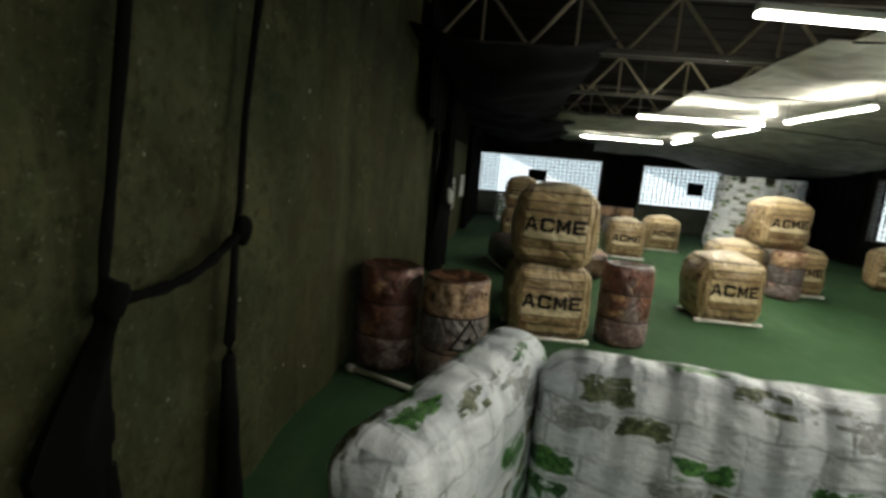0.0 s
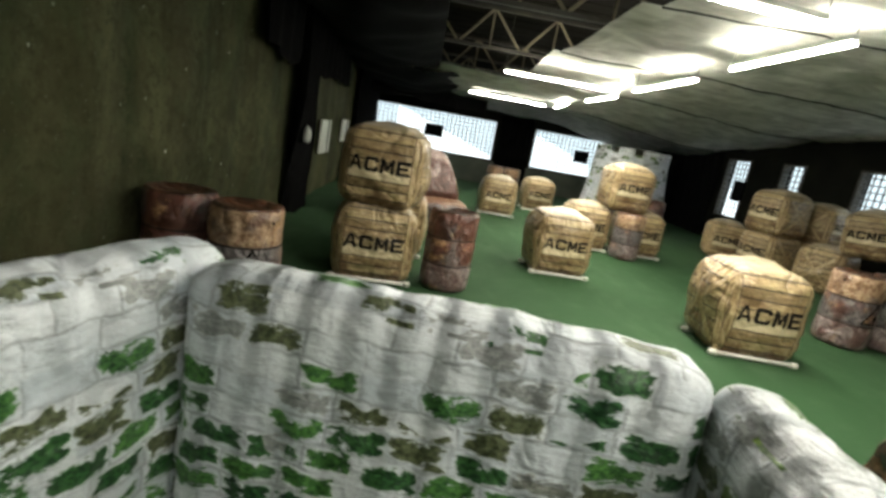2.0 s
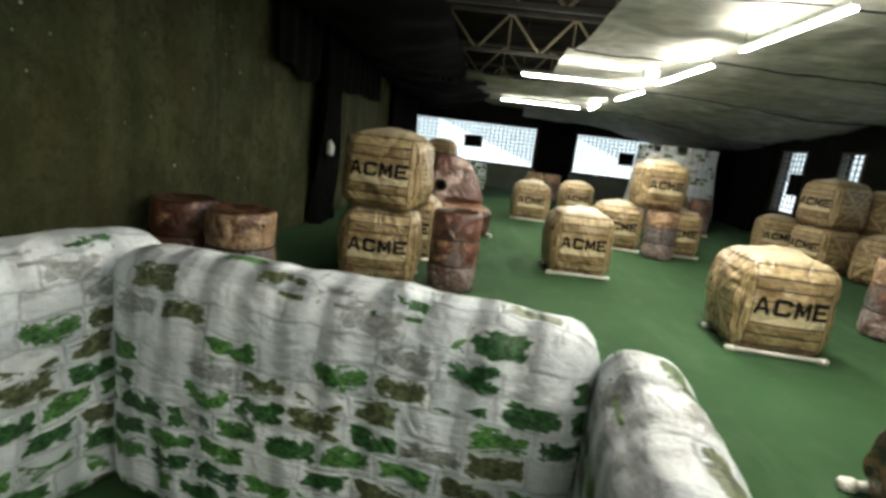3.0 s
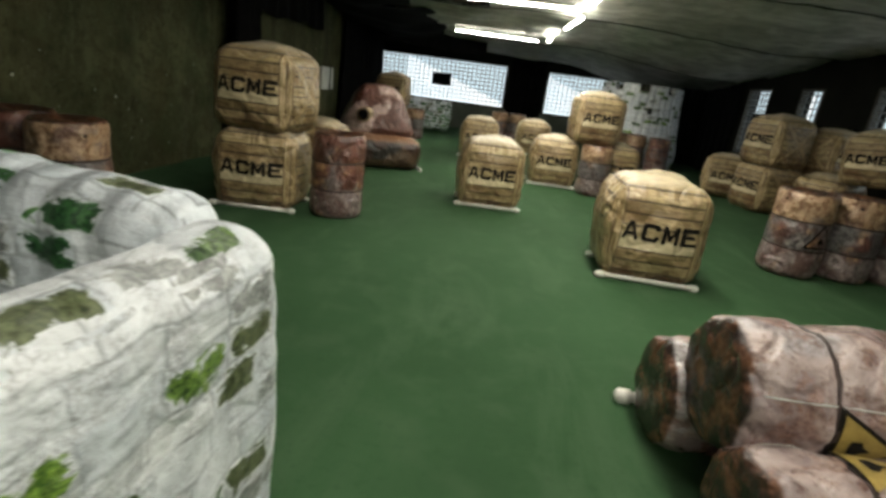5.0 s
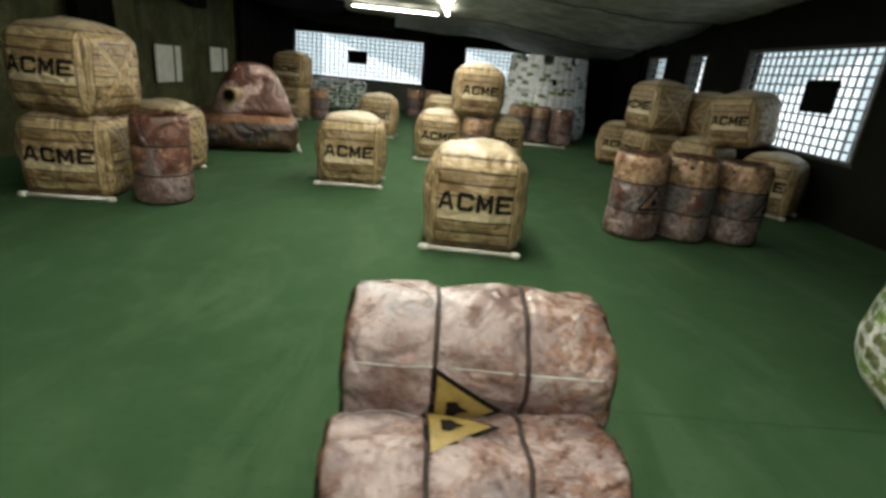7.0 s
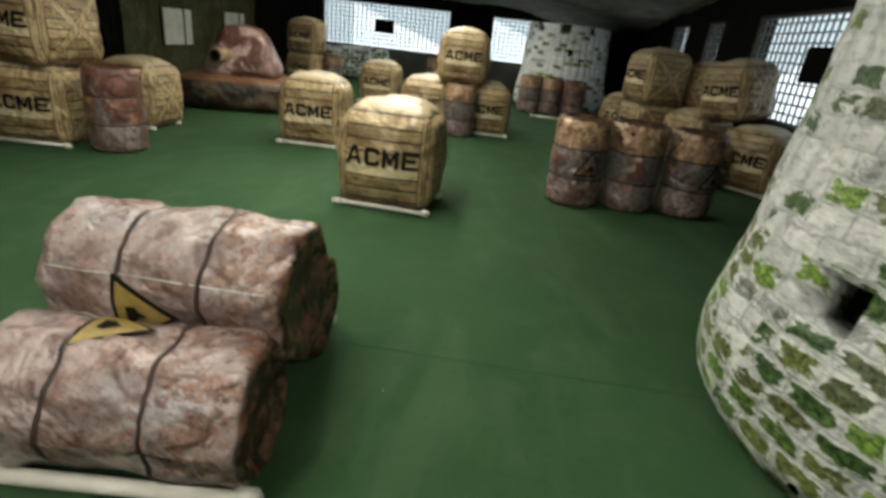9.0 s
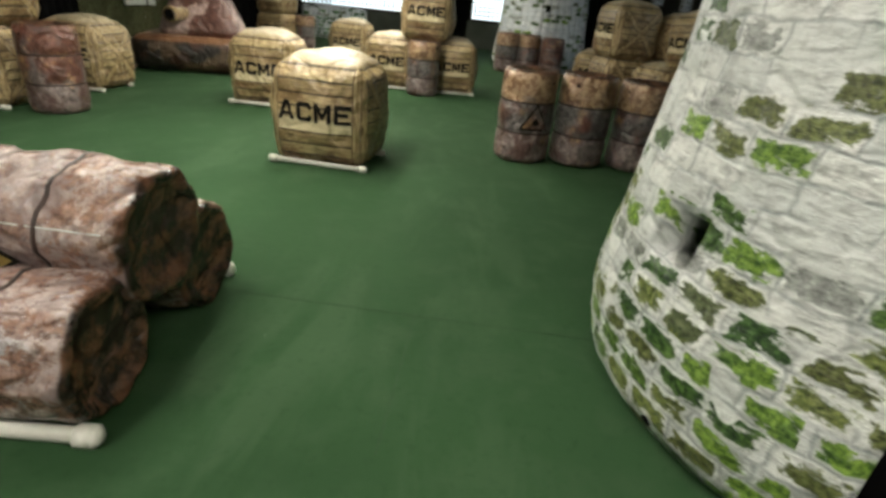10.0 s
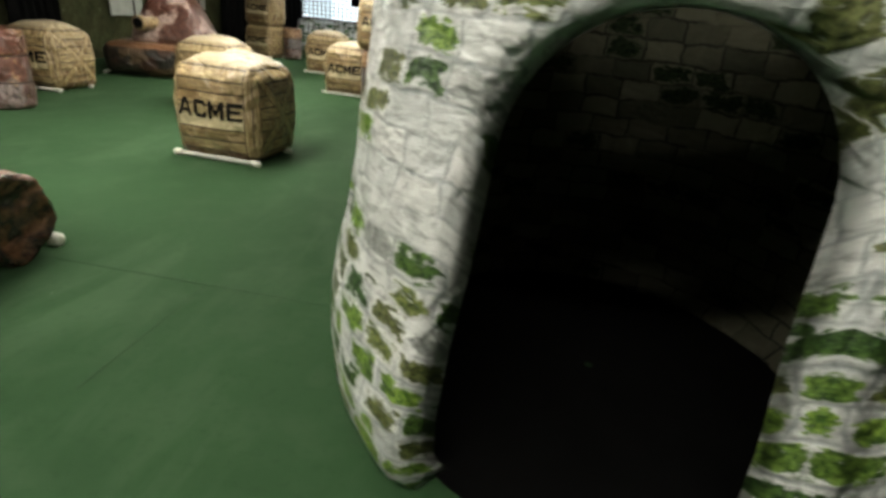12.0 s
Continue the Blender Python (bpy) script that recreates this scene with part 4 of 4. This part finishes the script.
cable(bm, pts, [0.015 + 0.010 * math.sin(k * 1.9) ** 2 for k in range(14)])
tagged(part("black_rope", bm, BLACK, None, "black rope tied between two straps", True), "", "rope")
# crumpled pale sheet tied to the black cloth on the wall
bm = puffy(0.08, 0.17, 0.22, 10, 0.035, 0.01, 0.02, 0.04, 3.3)
sheet_bundle = part("plastic_bundle", bm, CARD, None, "crumpled pale plastic sheet tied to black cloth", True)
sheet_bundle.matrix_basis = pose(X0 + 0.31, 8.18, 1.12, 0, 0, 12)
tagged(sheet_bundle, "", "plastic sheet")
# pale plates on the tarpaulin wall
for y, z, tall in ((10.28, 0.80, 0.66), (12.6, 0.98, 0.52)):
    win = thing("wall_plate", "pale grey board fixed to the tarpaulin wall", "board")
    bm = bmesh.new()
    box(bm, X0 + 0.06, y, z, X0 + 0.10, y + 0.92, z + tall)
    bmesh.ops.bevel(bm, geom=bm.edges[:], offset=0.006, segments=1, affect="EDGES")
    part("board", bm, CARD, win)
    bm = bmesh.new()
    box(bm, X0 + 0.095, y + 0.62, z - 0.02, X0 + 0.115, y + 0.66, z + tall + 0.02)
    part("strip", bm, DARKSTEEL, win)


# ---- roof trusses, netting and lamps ----
def truss(y, x0, x1, z0, z1):
    ob = thing("roof_truss", "dusty steel lattice truss under the dark ceiling", "truss", "roof trusses")
    for z in (z0, z1):
        bm = bmesh.new()
        box(bm, x0, y - 0.04, z - 0.03, x1, y + 0.04, z + 0.03)
        part("chord", bm, DARKSTEEL, ob)
    x, up, step = x0 + 0.1, True, 0.55
    while x + step < x1:
        bm = bmesh.new()
        rod(bm, (x, y, z0 if up else z1), (x + step, y, z1 if up else z0), 0.022, 8)
        part("web_bar", bm, STEEL, ob, "yellowed steel bar")
        if up:
            bm = bmesh.new()
            rod(bm, (x + step, y, z0), (x + step, y, z1), 0.016, 6)
            part("upright_bar", bm, STEEL, ob)
        x, up = x + step, not up
    return ob


for y in (3.2, 6.3, 9.4, 12.5, 15.6):
    truss(y, X0 + 0.1, X1 - 0.05, 3.18, 3.82)


def net_height(x, y):
    # carried over the lamps, hanging lower towards the windows
    lift = max(0.0, min(1.0, (8.2 - x) / 3.0))
    base = 3.07 + 0.06 * lift - (0.085 - 0.050 * lift) * max(0.0, y - 8.5)
    dip = 0.09 * abs(math.sin(math.pi * (y - 2.0) / 3.1)) ** 0.8 * (0.6 + 0.4 * abs(math.sin(math.pi * x / 2.9)))
    return base - dip + 0.05 * noise.noise(Vector((x * 0.7 + 2, y * 0.7, 0))) + 0.035 * noise.noise(Vector((x * 2.4, y * 2.4, 5)))


netting = thing("ceiling_netting", "grey translucent netting sagging under the roof trusses", "netting")
for x0, x1, y0, y1 in ((2.9, 6.0, 2.0, 5.1), (6.0, 9.4, 2.0, 5.1), (2.7, 6.0, 5.1, 8.2), (6.0, 9.4, 5.1, 8.2), (2.6, 6.0, 8.2, 11.3), (6.0, 9.4, 8.2, 11.3), (0.6, 5.0, 11.3, 15.0), (5.0, 9.4, 11.3, 15.0), (0.2, 5.0, 15.0, 19.4), (5.0, 9.4, 15.0, 19.4)):
    bm = bmesh.new()
    n = 30
    v = {(i, j): bm.verts.new((x0 + (x1 - x0) * i / n, y0 + (y1 - y0) * j / n, net_height(x0 + (x1 - x0) * i / n, y0 + (y1 - y0) * j / n))) for i in range(n + 1) for j in range(n + 1)}
    for i in range(n):
        for j in range(n):
            bm.faces.new((v[i, j], v[i + 1, j], v[i + 1, j + 1], v[i, j + 1]))
    part("net_panel", bm, NET, netting, "", True)
for y, x0 in ((5.1, 2.9), (8.2, 2.7), (11.3, 0.6), (15.0, 0.2)):
    bm = bmesh.new()
    pts = [Vector((x, y, net_height(x, y) - 0.015)) for x in np.linspace(x0, 9.4, 26)]
    cable(bm, pts, 0.009, 6)
    part("edge_rope", bm, BLACK, netting, "black rope along the netting's edge", True)
drape("ceiling_valance", (X0 + 0.3, 15.5), (2.6, 16.6), 2.42, 3.4, "black cloth hanging below the ceiling before the far windows", 5)
# black sheeting slung under the roof along the tarpaulin wall
sheet = thing("black_roof_sheet", "black sheeting slung under the roof along the wall", "sheet")
for x0, x1, y0, y1 in ((X0 + 0.05, 0.95, 5.4, 12.0), (X0 + 0.05, 1.5, 12.0, 17.5)):
    bm = bmesh.new()
    n = 24
    v = {}
    for side in (0, 1):
        for i in range(n + 1):
            for j in range(n + 1):
                s, t = i / n, j / n
                x, y = x0 + (x1 - x0) * s, y0 + (y1 - y0) * t
                z = 3.12 - 0.05 * max(0, y - 9.5) - 0.22 * math.sin(math.pi * s) * (0.6 + 0.4 * math.sin(math.pi * t)) + 0.08 * noise.noise(Vector((x * 1.4, y * 1.4, 4)))
                v[side, i, j] = bm.verts.new((x, y, z + 0.012 * side))
    for i in range(n):
        for j in range(n):
            bm.faces.new((v[0, i, j], v[0, i, j + 1], v[0, i + 1, j + 1], v[0, i + 1, j]))
            bm.faces.new((v[1, i, j], v[1, i + 1, j], v[1, i + 1, j + 1], v[1, i, j + 1]))
    part("sheet_panel", bm, BLACK, sheet, "", True)


def tube_fixture(a, b):
    a, b = Vector(a), Vector(b)
    ob = thing("tube_lamp", "long bare fluorescent tube lamp, lit white", "lamp", "tube lamps under the ceiling")
    u = (b - a).normalized()
    side = Vector((-u.y, u.x, 0))
    bm = bmesh.new()
    m = Matrix.Translation(a) @ Matrix((u, side, Vector((0, 0, 1)))).transposed().to_4x4()
    box(bm, 0, -0.03, 0.022, (b - a).length, 0.03, 0.065, m)
    part("batten", bm, CARD, ob, "white metal batten")
    for k in (-0.018, 0.018):
        bm = bmesh.new()
        rod(bm, a + side * k, b + side * k, 0.014, 10)
        part("tube", bm, GLOW, ob, "glowing white tube", True)
    for p in (a, b):
        bm = bmesh.new()
        rod(bm, p + Vector((0, 0, 0.065)), Vector((p.x, p.y, 3.9)), 0.005, 6)
        part("hanger", bm, DARKSTEEL, ob)


# the last fixture only goes with the lamp added for the turret
for a, b, share in TUBES:
    tube_fixture(a, b)


# glowing globe imitates a bright reflection on the netting; its cord is added too
globe = thing("globe_lamp", "small glowing globe standing in for glare on the netting", "lamp")
bm = lathe([(0.02, 0.0), (0.07, 0.025), (0.10, 0.08), (0.10, 0.13), (0.07, 0.18), (0.03, 0.21)], 20)
bulb = part("bulb", bm, GLOW, globe, "glowing white globe", True)
bulb.matrix_basis = pose(4.25, 9.45, 3.02)
bm = bmesh.new()
rod(bm, (4.25, 9.45, 3.22), (4.25, 9.45, 3.9), 0.012, 8)
part("cord", bm, DARKSTEEL, globe, "dark cord")


# ---- things on the field ----
STACK = "inflated vinyl crate printed as tan planks, in a stack of two by the wall"
c1, c2 = build_crate(1.0), build_crate(5.0, pipes=False)
c1.matrix_basis = pose(4.485, 5.01, 0, 0, 0, -3)
tagged(c1, "inflated plank-print crate alone in mid-field on white pipes")
c2.matrix_basis = pose(0.57, 5.57, 0.785, 0, 0, -5)
c2.scale = (0.97, 0.96, 0.90)
tagged(c2, "inflated plank-print crate standing on another crate")
crate(c1, 0.55, 5.56, 0, 5, (0.97, 0.97, 0.90), "inflated plank-print crate carrying a second crate")
crate(c1, 0.70, 6.84, 0, 0, 0.90, "inflated plank-print crate behind a rusty drum")
crate(c1, 3.00, 7.12, 0, 3, 0.95, "inflated plank-print crate alone on the green floor")
crate(c1, 2.76, 12.0, 0, -2, 0.95, "inflated plank-print crate far back on the floor")
crate(c1, 4.13, 14.0, 0, 0, 0.95, "inflated plank-print crate near the far windows")
crate(c1, 4.13, 9.55, 0, -2, 0.92, "inflated plank-print crate in a low cluster under another")
crate(c1, 5.17, 9.60, 0, 4, 0.92, "inflated plank-print crate in a low cluster under another")
crate(c2, 4.72, 9.46, 0.80, 2, 0.92, "inflated plank-print crate resting on two crates and a drum")
crate(c1, 0.38, 13.75, 0, -8, 0.9, "brownish inflated crate under another behind the tank")
crate(c2, 0.40, 13.75, 0.74, -5, 0.9, "brownish inflated crate on top behind the tank")
# the heap by the windows
crate(c2, 8.02, 9.85, 0, -75, 0.95, "inflated plank-print crate at the foot of the heap")
crate(c2, 8.00, 9.83, 0.80, -73, 0.95, "inflated plank-print crate on the heap by the windows")
crate(c2, 7.86, 11.1, 0, -20, 0.90, "inflated plank-print crate at the back of the heap")
crate(c2, 8.55, 8.95, 0, 30, 0.92, "inflated plank-print crate in the heap by the windows")
lean = crate(c2, 8.86, 8.42, 0.80, -58, 0.88, "tilted plank-print crate high on the heap")
lean.matrix_basis = pose(8.86, 8.46, 0.82, 7, -5, -58)
lean.scale = (0.88,) * 3
crate(c2, 8.93, 9.95, 0.0, 10, 0.93, "inflated plank-print crate in the heap against the wall")
crate(c2, 8.88, 9.75, 0.78, 20, 0.84, "inflated plank-print crate on the heap against the wall")
crate(c1, 8.92, 7.58, 0, -48, 0.90, "turned plank-print crate on the floor beside the heap")

d1 = build_drum(DRUM, 1.0, sign=-72)
d1.matrix_basis = pose(6.29, 5.75, 0, 0, 0, 0)
d2 = build_drum(DRUM, 4.0)
d2.matrix_basis = pose(6.88, 5.83, 0, 0, 0, 40)


def drum(proto, x, y, turn=0.0, scale=1.0, label=""):
    ob = copy_thing(proto, pose(x, y, 0, 0, 0, turn))
    ob.scale = (scale,) * 3
    return tagged(ob, label)


drum(d1, 7.48, 5.86, 15, 0.98)
drum(d2, 1.38, 5.46, 60, 0.96, "rusty vinyl drum beside the crate stack")
drum(d2, 4.76, 8.95, 10, 0.92, "dark rusty vinyl drum between two low crates")
drum(d2, 6.12, 13.6, 75, 0.97, "rusty vinyl drum before the small turret")
drum(d2, 6.64, 13.62, 130, 0.97, "dark rusty vinyl drum before the small turret")
drum(d1, 7.18, 13.4, 150, 0.95, "rusty vinyl drum before the small turret")
drum(d2, 1.0, 14.0, 30, 0.85, "rusty vinyl drum beside the far crates")
drum(d1, 3.85, 17.0, 200, 0.95, "reddish vinyl drum near the far windows")
drum(d2, 3.30, 17.1, 90, 0.95, "reddish vinyl drum near the far windows")
drum(d1, -0.30, 3.92, 12, 0.97, "dark rusty vinyl drum against the tarpaulin wall")
drum(d2, -0.88, 4.10, 200, 0.97, "dark rusty vinyl drum against the tarpaulin wall")
crate(c2, 8.20, 7.55, 0, 15, 0.68, "inflated plank-print crate between the drums and the heap")
pipes = thing("floor_pipe", "white plastic pipe lying under the wall-side drums", "pipe")
foot_pipe(pipes, (-1.10, 3.79, 0.03), (-0.25, 3.42, 0.03))
pipes = thing("floor_pipe", "white plastic pipe lying before a pair of drums", "pipe")
foot_pipe(pipes, (6.2, 12.7, 0.03), (7.1, 12.6, 0.03))

# the log-like pile of three drums lying down
LOGS = "lying drum with pale pink-grey rust print"


def lying(proto, x, y, z, spin, turn, label, fat=1.0):
    m = pose(x, y, z, 0, 90, turn) @ pose(0, 0, -0.46, 0, 0, spin)
    ob = copy_thing(proto, m)
    ob.scale = (fat, fat, 1.0)
    return tagged(ob, label, "", "pile of lying drums")


l1 = build_drum(LOG, 9.0, sign=-20, h=0.92, r=0.27, size=0.25, up=0.43, label=LOGS + ", in front of the pile", wob=0.034)
bpy.context.view_layer.update()
vinyl = next(o for o in l1.children if o.name.startswith("body"))
for ang in (-49, 131):
    bm = bmesh.new()
    c, s = math.cos(radians(ang)), math.sin(radians(ang))
    cable(bm, [vinyl.ray_cast(Vector((c, s, z)), Vector((-c, -s, 0)))[1] for z in np.linspace(0.06, 0.86, 22)], 0.003, 6)
    part("seam", bm, CARD, l1, "pale welded seam", True)
l1.matrix_basis = pose(4.28, 1.63, 0.245, 0, 90, 4) @ pose(0, 0, -0.46, 0, 0, -166)
l1.scale = (0.90, 0.90, 1.0)
tagged(l1, "", "", "pile of lying drums")
lying(l1, 4.24, 2.36, 0.255, 60, 0, LOGS + ", behind the pile", 0.94)
lying(l1, 4.29, 2.02, 0.525, -62, 1, LOGS + ", on top of the pile", 0.97)
pipes = thing("floor_pipe", "white plastic pipe under the front lying drum", "pipe")
foot_pipe(pipes, (3.90, 1.40, 0.034), (4.75, 1.47, 0.034), 0.028)
pipes = thing("floor_pipe", "white plastic pipe under the back lying drum", "pipe")
foot_pipe(pipes, (3.76, 2.61, 0.034), (4.63, 2.63, 0.034), 0.028)

# stone-print barricade
stone_wall(1.13, 1.74, -8.8, 1.84, 0.30, 1.06, 1.0, "white vinyl wall printed with mossy stone blocks")
stone_wall(-0.05, 1.56, 71, 1.24, 0.28, 1.07, 4.0, "white vinyl wall with mossy stone print, set at an angle")
stone_wall(2.11, 1.11, 82, 1.02, 0.28, 1.02, 7.0, "short white vinyl wall with mossy stone print", PALE_STONE)
stone_wall(0.68, 17.5, 3, 2.0, 0.35, 0.92, 11.0, "far pale vinyl wall printed with stone blocks")

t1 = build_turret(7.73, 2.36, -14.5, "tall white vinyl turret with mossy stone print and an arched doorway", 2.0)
patch_on_turret(t1, 219, 0.09, 0.04, 0.045, "vent_hole", "small black vent hole", BLACK, 6)
t2 = build_turret(7.0, 15.3, 20, "far grey vinyl turret with mossy stone print", 8.0, door=False)
patch_on_turret(t2, 250, 1.45, 0.16, 0.2, "loophole", "dark loophole in the vinyl", BLACK, 4)

# inflatable tank
tank = thing("inflatable_tank", "inflated vinyl tank with brown rust print and a stubby gun", "inflatable", at=pose(0.80, 9.30, 0, 0, 0, 18))
part("hull", puffy(1.68, 1.75, 0.54, 16, 0.18, 0.04, 0.02, 0.02, 3.0), HULL, tank, "dark brown camouflage print", True)
bm = puffy(1.32, 1.35, 0.80, 16, 0.20, 0.03, 0.05, 0.02, 6.0)
for v in bm.verts:
    k = 1 - 0.50 * max(0, v.co.z) / 0.8
    v.co = (v.co.x * k + 0.14, v.co.y * k - 0.04, v.co.z + 0.48)
part("turret", bm, CUPOLA, tank, "red-brown and pinkish rust print", True)
bm = lathe([(0.10, 0.0), (0.095, 0.25), (0.09, 0.5), (0.11, 0.54), (0.11, 0.62), (0.085, 0.63)], 20, 1.0, 0.006, 2.0)
gun = part("gun", bm, CRATE, tank, "tan vinyl gun barrel", True)
gun.matrix_basis = pose(-0.02, -0.35, 0.86, 90, 0, -14)
bm = bmesh.new()
rod(bm, (0, 0, 0.632), (0, 0, 0.64), 0.07, 16)
part("muzzle", bm, BLACK, gun, "black muzzle")
foot_pipe(tank, (0.86, -0.75, 0.03), (0.86, 0.6, 0.03))
foot_pipe(tank, (-0.86, -0.75, 0.03), (-0.86, 0.6, 0.03))
